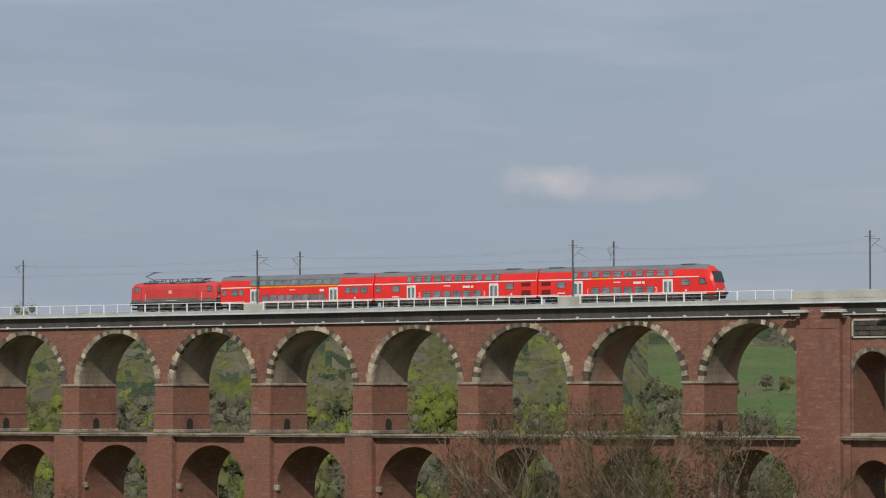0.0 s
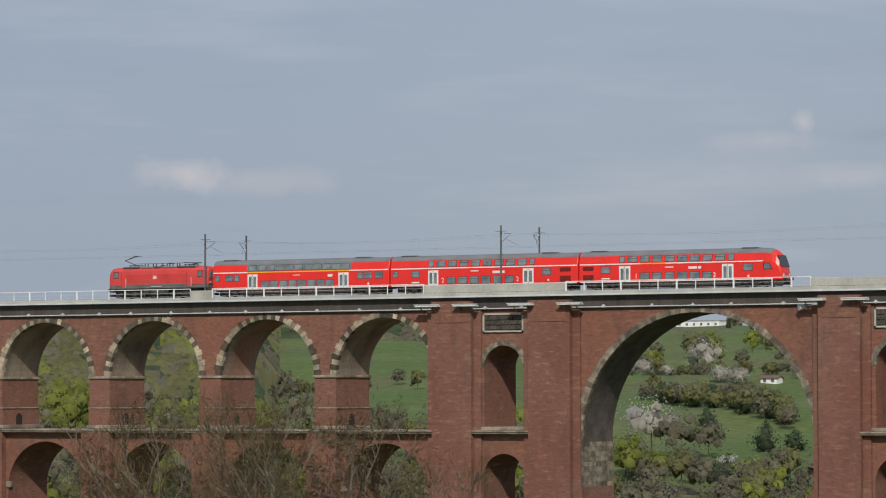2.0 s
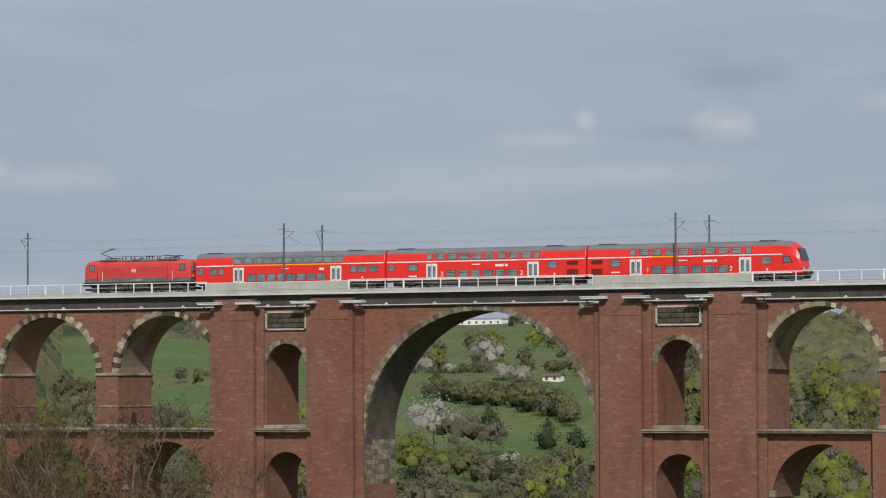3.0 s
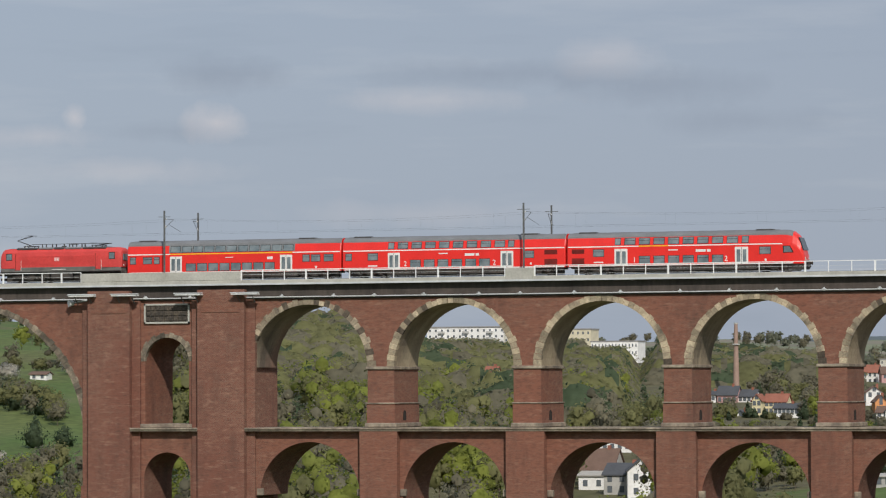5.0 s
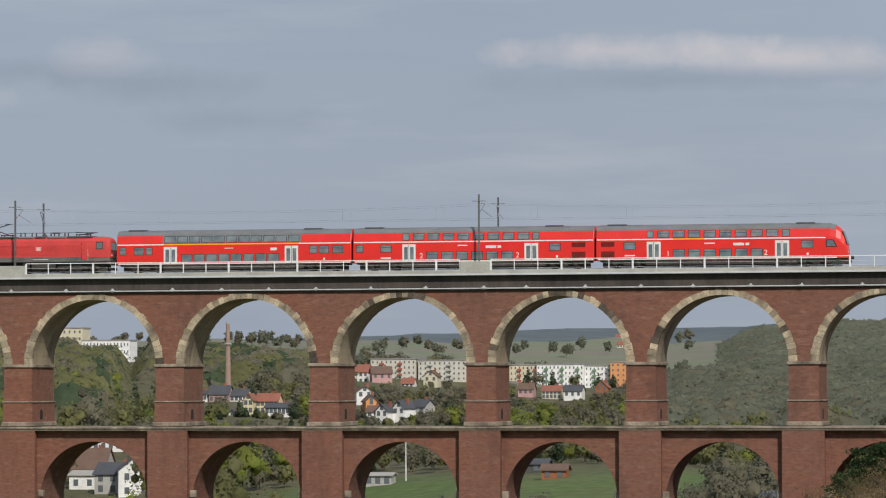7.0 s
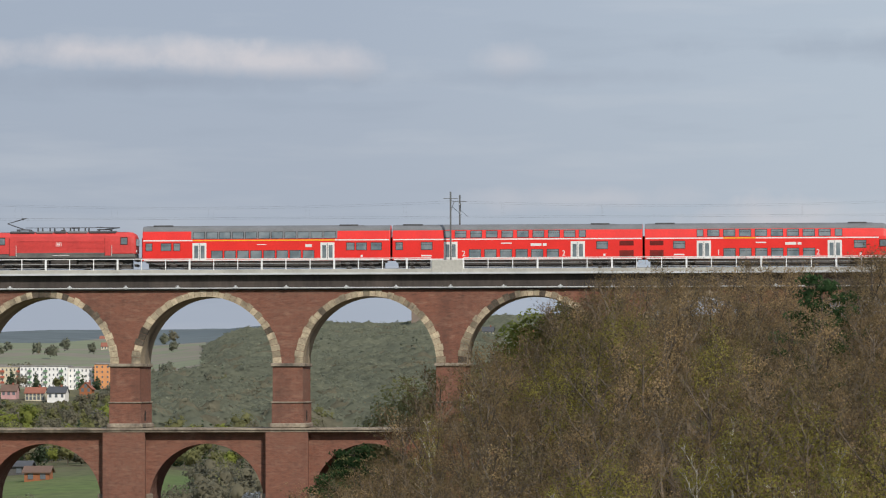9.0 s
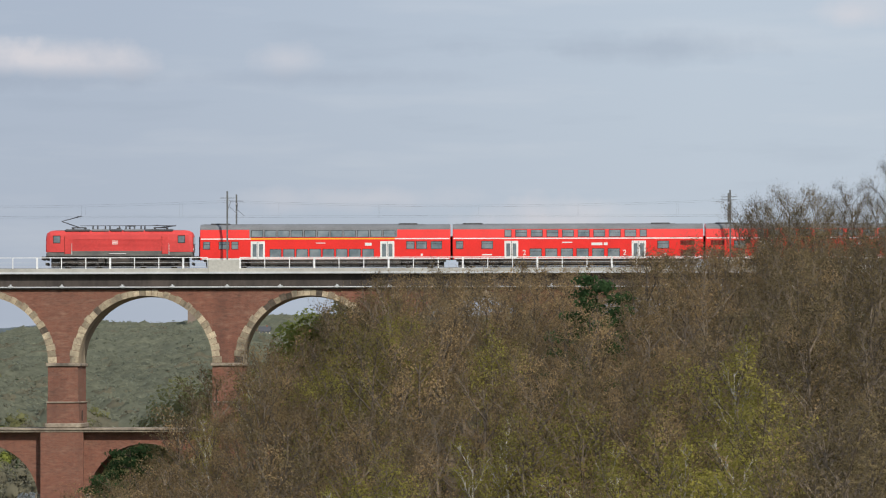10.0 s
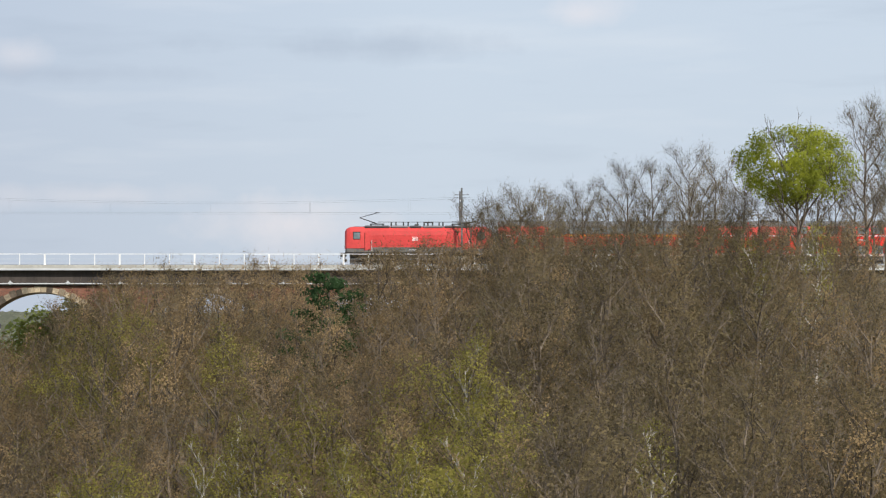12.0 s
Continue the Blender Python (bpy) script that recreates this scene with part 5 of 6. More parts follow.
def far_tree(x, y, h, r, kind, leaves=None, size=None, z=None):
    """A crown of uneven clumps, each a rough core under a coat of leaf tufts, on its trunk."""
    z0 = land(x, y) if z is None else z
    g = wood_rng
    n = leaves or int(np.clip(300 * 800 / y, 160, 430))
    s = size or 0.2 + 0.00042 * y
    vs, fs, ns = [], [], []
    base = np.array([x, y, z0])

    def keep(v, f, nn):
        fs.append(f + sum(len(q) for q in vs))
        vs.append(v)
        ns.append(nn)

    if kind == "dark":
        t = np.linspace(0.16, 0.93, 7)[:, None]
        cents = np.concatenate([g.normal(size=(7, 2)) * r * 0.08, h * t], axis=1)
        radii = r * (1.06 - t[:, 0]) * g.uniform(0.85, 1.15, 7)
        squash = 0.75
    else:
        k = 8
        ang = np.arange(k) * 2.4 + g.random() * 6
        up = np.linspace(0.34, 0.84, k) + g.uniform(-0.05, 0.05, k)
        rad = r * (0.62 * np.sqrt(np.clip(1 - ((up - 0.5) / 0.52) ** 2, 0.05, 1)))
        cents = np.stack([rad * np.cos(ang), rad * np.sin(ang), h * up], axis=1)
        cents[-1] = (0, 0, h * 0.56)
        radii = r * g.uniform(0.4, 0.58, k)
        radii[-1] = r * 0.8
        squash = max(0.75, min(1.25, h * 0.22 / r + 0.45))
    mid = np.array([0, 0, h * 0.42])
    sq = np.array([1, 1, squash])
    core = 0.5 if kind in ("bare", "bloom") else 0.6
    for c, q in zip(cents, radii) if y > 450 else ():
        tv, tf = LUMP_FINE if q > r * 0.6 and kind != "dark" else LUMP
        v = c + tv * (q * core * g.uniform(0.8, 1.12, (len(tv), 1))) * sq
        keep(base + v, tf, unit(tv * 0.35 + unit(v - mid)))
    w = radii ** 2
    idx = g.choice(len(cents), n, p=w / w.sum())
    d = unit(g.normal(size=(n, 3)) + np.array([0, 0, 0.3]))
    p = cents[idx] + d * (radii[idx] * 1.12 * g.random(n) ** 0.3)[:, None] * sq
    v, f, nn = tufts(g, p, unit(d * 0.4 + unit(p - mid)), s)
    keep(base + v, f, nn)
    for q, a in zip(cloud[kind], (vs, fs, ns)):
        q.append(np.concatenate(a))
    if y < 1300:
        trunks.tube((x, y, z0 - 1), (x, y, z0 + h * 0.6), 0.014 * h, 0.008 * h, 4, caps=False)


def hides(x, y, top, r=0.0):
    u, w = x / y, r / y
    return any(a - w < u < b + w and y < d and (top - EYE) / y > q for a, b, d, q in SIGHTS)


def canopy(u0, u1, y0, y1, mix, h0, h1, spacing=8.0, step=2.4):
    """Closed wood: a sheet of crowns standing shoulder to shoulder, with leaf tufts over it."""
    g = wood_rng
    names, w = zip(*mix)
    ny, nx = int((y1 - y0) / (step * 1.5)), int((u1 - u0) * (y0 + y1) / 2 / step)
    yy, uu = np.meshgrid(np.linspace(y0, y1, ny), np.linspace(u0, u1, nx), indexing="ij")
    xx = uu * yy
    ground_z = np.array([land(float(a), float(b)) for a, b in zip(xx[::3, ::3].ravel(), yy[::3, ::3].ravel())]).reshape(xx[::3, ::3].shape)
    ri, ci = np.arange(ny) / 3, np.arange(nx) / 3
    rows = np.stack([np.interp(ri, np.arange(ground_z.shape[0]), ground_z[:, k]) for k in range(ground_z.shape[1])], axis=1)
    gz = np.stack([np.interp(ci, np.arange(ground_z.shape[1]), rows[k]) for k in range(ny)])
    table = g.random((128, 128, 5))
    top, kind = np.zeros_like(xx), np.zeros(xx.shape, int)
    bounds = np.cumsum(np.array(w) / sum(w))
    for di in (-1, 0, 1):
        for dj in (-1, 0, 1):
            i, j = np.floor(xx / spacing).astype(int) + di, np.floor(yy / spacing).astype(int) + dj
            q = table[i % 128, j % 128]
            d2 = (xx - (i + q[..., 0]) * spacing) ** 2 + (yy - (j + q[..., 1]) * spacing) ** 2
            rr = spacing * (0.62 + 0.35 * q[..., 2])
            hh = (h0 + (h1 - h0) * q[..., 3]) * (0.45 + 0.55 * np.sqrt(np.clip(1 - d2 / rr ** 2, 0, 1)))
            hh[d2 > rr ** 2] = 0
            more = hh > top
            top[more] = hh[more]
            kind[more] = np.searchsorted(bounds, q[..., 4] * 0.999)[more]
    rim = np.minimum(np.minimum(np.arange(ny)[:, None], np.arange(nx)[None]), np.minimum(nx - 1 - np.arange(nx)[None], ny - 1 - np.arange(ny)[:, None]))
    top = (np.maximum(top, h0 * 0.35) + g.uniform(-0.6, 0.6, top.shape)) * np.clip(rim / 3.0 - 0.05, 0, 1)
    zz = gz + top
    for a, b, d, q in SIGHTS:
        low = (uu > a) & (uu < b) & (yy < d)
        zz[low] = np.minimum(zz[low], np.maximum(EYE + q * yy[low], gz[low] - 0.5))
    p = np.stack([xx, yy, zz], axis=-1)
    nrm = unit(np.cross(np.gradient(p, axis=1).reshape(-1, 3), np.gradient(p, axis=0).reshape(-1, 3)))
    flat = p.reshape(-1, 3)
    a = (np.arange(ny - 1)[:, None] * nx + np.arange(nx - 1)[None]).ravel()
    tris = np.concatenate([np.stack([a, a + 1, a + nx + 1], axis=1), np.stack([a, a + nx + 1, a + nx], axis=1)])
    of = kind.ravel()[tris[:, 0]]
    soft = unit(nrm + np.array([0, -0.3, 0.2]))
    for k, name in enumerate(names):
        mine = tris[of == k]
        if not len(mine):
            continue
        used, inv = np.unique(mine, return_inverse=True)
        spots = g.choice(mine[:, 0], int(len(mine) * 1.25))
        tv, tf, tn = tufts(g, flat[spots] + g.normal(size=(len(spots), 3)) * np.array([1.0, 1.4, 0.35]) + np.array([0, 0, 0.25]), soft[spots], 0.3 + 0.0005 * (y0 + y1) / 2, 0.35)
        for q, part_of in zip(cloud[name], (np.concatenate([flat[used], tv]), np.concatenate([inv.reshape(-1, 3), tf + len(used)]), np.concatenate([soft[used], tn]))):
            q.append(part_of)


def zone(u0, u1, y0, y1, count, mix, h0, h1, wide=0.35):
    names, w = zip(*mix)
    w = np.array(w) / sum(w)
    for _ in range(count):
        y = float(wood_rng.uniform(y0, y1))
        x = float(wood_rng.uniform(u0, u1)) * y
        kind = str(wood_rng.choice(names, p=w))
        h = float(wood_rng.uniform(h0, h1))
        if noise.noise((x * 0.02, y * 0.02, 5.0)) > 0 and kind in ("fresh", "olive"):
            kind = "fresh" if wood_rng.random() < 0.5 and "fresh" in names else kind
        if hides(x, y, land(x, y) + h, h * wide * 0.8):
            continue
        far_tree(x, y, h, h * wide * (0.6 if kind == "dark" else 1.0), kind)

# ---- town and houses behind the valley ----
def plain(name, c, d=None, rough=0.85):
    return material(name, c, d or tuple(v * 0.86 for v in c), scale=0.4, rough=rough, fine=0.08, fine_scale=2)


RENDERS = {"white": plain("white_render", (0.86, 0.85, 0.82)), "cream": plain("cream_render", (0.66, 0.60, 0.44)), "yellow": plain("yellow_render", (0.74, 0.66, 0.42)),
           "pink": plain("pink_render", (0.55, 0.33, 0.32)), "orange": plain("orange_render", (0.72, 0.33, 0.14)), "grey": plain("grey_render", (0.46, 0.45, 0.42)),
           "panel": plain("panel_concrete", (0.64, 0.61, 0.53)), "brown": plain("brown_timber", (0.34, 0.13, 0.06)), "dark": plain("dark_timber", (0.10, 0.095, 0.09))}
ROOFS = {"red": plain("red_tiles", (0.31, 0.125, 0.085)), "dark": plain("slate_roof", (0.085, 0.09, 0.10)), "brown": plain("brown_tiles", (0.17, 0.11, 0.085)), "pale": plain("pale_roof", (0.42, 0.40, 0.37)),
         "flat": plain("felt_roof", (0.30, 0.29, 0.28))}
PANE = material("far_window_glass", (0.13, 0.145, 0.16), rough=0.2, spec=0.6)
BALCONY = {"green": plain("green_balcony", (0.18, 0.30, 0.18)), "red": plain("red_balcony", (0.40, 0.12, 0.08)), "grey": plain("grey_balcony", (0.5, 0.5, 0.48))}


def sight(x0, x1, y, z):
    SIGHTS.append((x0 / y - 0.001, x1 / y + 0.001, y, (z - EYE) / y))


def house(x, y, w, d, h, rise, wall, roof, turn=0.0, base=None, gable_front=False, floors=2, cols=3, group="houses of the town", chimney=True, see=0.35, name="house", label=None):
    """A house with a pitched roof; the ridge runs along x, or towards the viewer."""
    z = (land(x, y) - 0.4 if base is None else base)
    t = thing(name, label or f"{wall} rendered house with a {roof} pitched roof", "house", group, at=(x, y, z))
    t.rotation_euler = (0, 0, radians(turn))
    body = Shape().box(-w / 2, w / 2, -d / 2, d / 2, -2, h)
    e = 0.4
    rf = Shape()
    if gable_front:
        body.prism([(-w / 2, h), (w / 2, h), (0, h + rise)], -d / 2, d / 2)
        for s in (-1, 1):
            v = [(s * (w / 2 + e), -d / 2 - e, h - e * rise / (w / 2)), (0, -d / 2 - e, h + rise), (0, d / 2 + e, h + rise), (s * (w / 2 + e), d / 2 + e, h - e * rise / (w / 2))]
            rf.add(v + [(a, b, c + 0.25) for a, b, c in v], [(0, 1, 2, 3), (4, 5, 6, 7), (0, 1, 5, 4), (1, 2, 6, 5), (2, 3, 7, 6), (3, 0, 4, 7)])
    else:
        k = len(body.v)
        body.add([(sx * w / 2, sy * d / 2, h) for sx in (-1, 1) for sy in (-1, 1)] + [(-w / 2, 0, h + rise), (w / 2, 0, h + rise)], [(0, 1, 4), (3, 2, 5)])
        for s in (-1, 1):
            v = [(-w / 2 - e, s * (d / 2 + e), h - e * rise / (d / 2)), (w / 2 + e, s * (d / 2 + e), h - e * rise / (d / 2)), (w / 2 + e, 0, h + rise), (-w / 2 - e, 0, h + rise)]
            rf.add(v + [(a, b, c + 0.25) for a, b, c in v], [(0, 1, 2, 3), (4, 5, 6, 7), (0, 1, 5, 4), (1, 2, 6, 5), (2, 3, 7, 6), (3, 0, 4, 7)])
    part("wall", body, RENDERS[wall], t)
    r = part("roof", rf, ROOFS[roof], t)
    if chimney:
        part("chimney", Shape().box(w * 0.15, w * 0.15 + 0.7, -0.35, 0.35, h + rise * 0.5, h + rise + 0.9), ROOFS["red"], r)
    wm = Shape().box(-0.5, 0.5, -0.06, 0.06, 0, 1.35).mesh("window", PANE)
    for f in range(floors):
        for c in range(cols):
            ob = part("window", wm, PANE, t)
            ob.location = (-w / 2 + w * (c + 0.5) / cols, -d / 2 - 0.03, h * (f + 0.32) / floors)
    if gable_front:
        ob = part("window", wm, PANE, t)
        ob.location = (0, -d / 2 - 0.03, h + rise * 0.18)
    if see:
        sight(x - w / 2, x + w / 2, y, z + h * see)
    return t


def block(x0, x1, y, top, wall, floors, cols, balcony=None, base=None, label="", depth=12.0, see=0.35):
    """A slab of flats with rows of windows and stacks of balconies."""
    z = (land((x0 + x1) / 2, y) - 2) if base is None else base
    t = thing("apartment_building", label or f"{wall} prefabricated apartment block with rows of windows", "apartment building", "apartment blocks")
    wallob = part("wall", Shape().box(x0, x1, y, y + depth, z - 3, top), RENDERS[wall], t)
    part("roof", Shape().box(x0 - 0.3, x1 + 0.3, y - 0.3, y + depth + 0.3, top, top + 0.5), ROOFS["flat"], t)
    step = (top - z) / floors
    pitch = (x1 - x0) / cols
    wm = Shape().box(-pitch * 0.15, pitch * 0.15, -0.08, 0.08, 0, step * 0.4).mesh("window", PANE)
    bm = Shape().box(-pitch * 0.45, pitch * 0.45, -1.2, 0, 0, step * 0.36).mesh("balcony", BALCONY[balcony] if balcony else PANE)
    for f in range(floors):
        for c in range(cols):
            xx = x0 + pitch * (c + 0.5)
            ob = part("window", wm, PANE, t)
            ob.location = (xx, y - 0.04, z + step * (f + 0.3))
            if balcony and c % 4 == 2:
                part("balcony", bm, BALCONY[balcony], t).location = (xx, y, z + step * (f + 0.02))
    sight(x0, x1, y, z + (top - z) * see)
    return t


# flats above the woods
block(-545, -507, 1500, EYE + 24.0, "white", 6, 14, "grey", EYE + 9, "long white apartment block above the woods", see=0.62)
block(-507, -497, 1490, EYE + 21.5, "panel", 6, 4, None, EYE + 9, see=0.6)
block(-515, -503, 1600, EYE + 24.2, "cream", 4, 5, None, EYE + 12, "cream apartment block above the woods", see=0.6)
block(-503, -481, 1600, EYE + 18.6, "white", 2, 14, None, EYE + 12, "low white flat-roofed building on the hill", see=0.55)
# flats of the town
block(-345, -326, 1490, EYE + 9.0, "panel", 5, 10, "red", EYE - 2, "pale grey prefabricated apartment block", see=0.55)
block(-325, -305, 1490, EYE + 8.4, "panel", 5, 10, "grey", EYE - 2, "pale grey prefabricated apartment block", see=0.55)
block(-297, -285, 1542, EYE + 6.7, "cream", 5, 7, "red", EYE - 5, "cream apartment block with red balconies", see=0.5)
block(-285, -265, 1540, EYE + 6.8, "white", 5, 12, "green", EYE - 5, "white apartment block with balconies", see=0.5)
block(-265, -253.5, 1543, EYE + 6.2, "white", 5, 7, "green", EYE - 5, "white apartment block with balconies", see=0.5)
block(-253.3, -246.6, 1538, EYE + 7.6, "orange", 6, 3, None, EYE - 5, "orange gable end of an apartment block", see=0.5)
# houses round the brick chimney
house(-281.6, 1060, 2.8, 6, 4.4, 1.7, "yellow", "red", gable_front=True, floors=2, cols=2, base=EYE - 9.6, see=0.15, chimney=False, label="yellow rendered house with a red tiled roof")
house(-277.0, 1064, 6.6, 6, 4.0, 2.1, "yellow", "red", floors=2, cols=5, base=EYE - 9.6, see=0.15, label="yellow rendered house with a red tiled roof")
house(-272.4, 1058, 7.4, 5, 2.3, 1.2, "white", "dark", floors=1, cols=6, base=EYE - 9.8, see=0.1)
house(-315.3, 1150, 6.4, 6, 3.2, 2.6, "pink", "dark", floors=1, cols=4, base=EYE - 7.0, see=0.1)
house(-309.3, 1152, 5.6, 6, 2.2, 2.0, "white", "dark", floors=1, cols=4, base=EYE - 6.6, see=0.1)
house(-320.8, 1150, 3.2, 5, 2.6, 1.0, "white", "dark", floors=1, cols=2, base=EYE - 6.4, see=0.2)
house(-285.2, 1055, 2.5, 5, 1.4, 1.2, "white", "dark", gable_front=True, floors=1, cols=1, base=EYE - 10.8, see=0.3)
house(-251.0, 1075, 4.9, 5, 1.9, 1.7, "white", "brown", gable_front=True, floors=1, cols=2, turn=20, base=EYE - 5.0, see=0.3)
house(-247.6, 1068, 3.4, 5, 1.4, 1.7, "orange", "brown", gable_front=True, floors=1, cols=1, turn=25, base=EYE - 7.1, see=0.3)
house(-240.5, 1060, 4.2, 6, 2.0, 1.9, "white", "dark", gable_front=True, floors=1, cols=2, turn=-20, base=EYE - 10.6, see=0.2)
house(-235.7, 1062, 4.3, 6, 2.2, 2.0, "white", "dark", gable_front=True, floors=1, cols=2, turn=-25, base=EYE - 9.9, see=0.2)
house(-231.0, 1066, 4.4, 6, 2.2, 2.0, "grey", "dark", turn=-20, floors=1, cols=2, base=EYE - 9.6, see=0.3)
house(-245.2, 1064, 3.6, 5, 1.8, 1.6, "white", "brown", floors=1, cols=2, base=EYE - 10.6, see=0.2)
house(-336.5, 1440, 5.8, 8, 7.2, 2.8, "white", "red", floors=3, cols=3, base=EYE - 3.4, see=0.3)
house(-327.4, 1432, 8, 8, 2.6, 2.6, "pink", "brown", turn=20, floors=1, cols=3, base=EYE + 0.6, see=0.3)
house(-305.2, 1425, 5.6, 7, 2.4, 2.2, "cream", "brown", gable_front=True, floors=1, cols=2, base=EYE - 0.4, see=0.3)
house(-257.6, 1426, 7.5, 6, 3.2, 2.0, "cream", "red", floors=2, cols=5, base=EYE - 7.1, see=0.1)
house(-237.6, 1425, 4.8, 6, 1.6, 2.4, "brown", "red", gable_front=True, floors=1, cols=2, base=EYE - 4.0, see=0.3)
house(-313.5, 1420, 5.0, 6, 2.2, 2.0, "white", "red", floors=1, cols=3, base=EYE - 3.0, see=0.3)
house(-288.0, 1425, 5.0, 6, 2.4, 2.0, "white", "dark", floors=1, cols=3, base=EYE - 1.5, see=0.3)
house(-268.5, 1430, 6.0, 6, 2.4, 2.2, "pink", "brown", floors=1, cols=3, base=EYE - 5.5, see=0.2)
house(-248, 1420, 7, 8, 2.6, 2.2, "white", "dark", floors=1, cols=3, base=EYE - 6.5, see=0.2)
# houses low in the valley, seen through the lower arches
house(-267.7, 872, 9.5, 7, 3.4, 1.6, "white", "dark", floors=1, cols=5, see=0.1)
house(-240, 772, 7, 9, 4.0, 4.2, "grey", "brown", floors=1, cols=2, see=0.1)
house(-237.5, 764, 9, 7, 3.2, 0.8, "white", "pale", floors=1, cols=3, see=0.0, chimney=False)
house(-222.5, 744, 7, 9, 5.8, 2.8, "white", "dark", gable_front=True, floors=2, cols=2, turn=18, see=0.0)
house(-228.5, 752, 8, 8, 4.4, 2.2, "grey", "dark", floors=2, cols=3, see=0.0)
# garden sheds on the lawn
house(-122.7, 682, 4.6, 4, 1.9, 0.9, "brown", "brown", gable_front=False, floors=1, cols=2, see=-0.4, name="garden_hut", label="orange-brown timber garden hut on the lawn", chimney=False, group="garden huts")
house(-131.4, 711, 4.4, 4, 2.0, 0.8, "dark", "dark", floors=1, cols=1, see=-0.2, name="garden_hut", label="dark timber garden shed at the hedge", chimney=False, group="garden huts")
house(-163, 712, 5.4, 4, 2.2, 0.4, "grey", "pale", floors=1, cols=3, see=-0.2, name="greenhouse", label="grey glazed greenhouse on the lawn", chimney=False, group="garden huts")
house(-110.5, 716, 4.0, 4, 1.8, 1.3, "white", "dark", gable_front=True, floors=1, cols=1, see=-0.1, name="garden_hut", label="small white garden hut behind the hedge", chimney=False, group="garden huts")
sight(-172, -104, 690, EYE - 18.5)
# buildings on the hill to the left
house(-498.3, 1027, 5.5, 4, 1.8, 0.7, "white", "brown", floors=1, cols=2, see=0.1, name="garden_hut", label="small white hut among blossoming trees", chimney=False)
block(-1065, -1035, 2060, EYE + 42.5, "white", 2, 6, None, EYE + 35, "white flat-roofed hall on the hilltop", see=0.4)
house(-1085, 2000, 26, 14, 5, 3, "grey", "brown", floors=1, cols=6, base=EYE + 31, see=0.2, name="barn", label="long grey barn with a brown roof", chimney=False)
house(-1022, 1960, 9, 8, 5, 3, "white", "red", floors=1, cols=2, base=EYE + 30, see=0.3)
house(-985, 1900, 9, 8, 5, 3, "white", "pale", floors=1, cols=2, base=EYE + 28, see=0.3)
# white houses among the trees on the near slope
house(-345, 830, 5, 5, 2.5, 1.5, "white", "pale", floors=1, cols=2, see=0.2)
house(-352, 780, 5, 5, 2.2, 1.2, "white", "brown", floors=1, cols=2, see=0.2)
house(-347, 1010, 3.4, 4, 1.3, 1.5, "white", "red", floors=1, cols=2, base=EYE + 2.0, see=0.95)
# tiny far houses on the hills
for x, y in ((-96, 2050), (-90, 2060), (-84, 2055), (-118, 2040), (-126, 2045), (-132, 2060), (-150, 2250), (-470, 2900), (-455, 2890), (-420, 2600), (-26, 2000), (-18, 2010), (-34, 2020), (-44, 2015)):
    house(x, y, 6, 6, 2.6, 2.4, random.choice(("white", "cream")), random.choice(("red", "brown", "dark")), floors=1, cols=3, see=0.15)

chim = thing("brick_chimney", "tall slender round brick factory chimney", "chimney")
zc = EYE - 2.6
part("shaft", Shape().tube((-344.6, 1266, zc - 4), (-344.6, 1266, EYE + 20.5), 1.25, 0.62, 20), plain("chimney_brick", (0.36, 0.25, 0.20)), chim)
part("collar", Shape().tube((-344.6, 1266, EYE + 13.2), (-344.6, 1266, EYE + 13.7), 1.35, 1.35, 20), RENDERS["grey"], chim, "ring platform")
part("rim", Shape().tube((-344.6, 1266, EYE + 20.5), (-344.6, 1266, EYE + 21.0), 0.75, 0.75, 20), RENDERS["grey"], chim)
sight(-346, -343, 1266, EYE - 1)
mastp = thing("antenna_mast", "thin pale steel mast on the meadow", "mast")
part("pole", Shape().tube((-158.5, 715, land(-158.5, 715)), (-158.5, 715, EYE - 10), 0.16, 0.1, 8), PLATE, mastp)
tower = thing("lookout_tower", "square stone lookout tower on the wooded hill", "tower")
part("shaft", Shape().box(-172, -167.4, 2190, 2195, land(-170, 2190) - 2, EYE + 50.0), plain("tower_stone", (0.24, 0.185, 0.15)), tower)
part("parapet", Shape().box(-172.6, -166.8, 2189.4, 2195.6, EYE + 50.0, EYE + 51.0), plain("tower_parapet", (0.20, 0.16, 0.13)), tower)
sight(-172, -167.4, 2190, EYE + 45)

radio = thing("radio_mast", "pale steel lattice radio mast behind the viaduct", "mast")
xm, ym, zt = -637.0, 1300.0, EYE + 52.0
zb = land(xm, ym) - 1
for dx in (-0.9, 0.9):
    part("leg", Shape().tube((xm + dx, ym, zb), (xm + dx * 0.55, ym, zt), 0.22, 0.14, 6), PLATE, radio)
brace = Shape()
for k in range(14):
    za = zb + (zt - zb) * k / 14
    brace.tube((xm - 0.85, ym, za), (xm + 0.8, ym, za + (zt - zb) / 14), 0.1, 0.1, 4, caps=False)
part("bracing", brace, PLATE, radio)
part("platform", Shape().box(xm - 1.5, xm + 1.5, ym - 1, ym + 1, zt - 5.2, zt - 4.4), PLATE, radio)
part("antenna", Shape().tube((xm, ym, zt), (xm, ym, zt + 2.6), 0.14, 0.08, 6), PLATE, radio)
lampx = thing("floodlight", "white round floodlight on a bracket by the pillar", "floodlight")
part("housing", Shape().tube((-186.6, FACE - 1.1, EYE + 9.55), (-186.2, FACE - 0.7, EYE + 9.6), 0.42, 0.3, 14), PLATE, lampx)
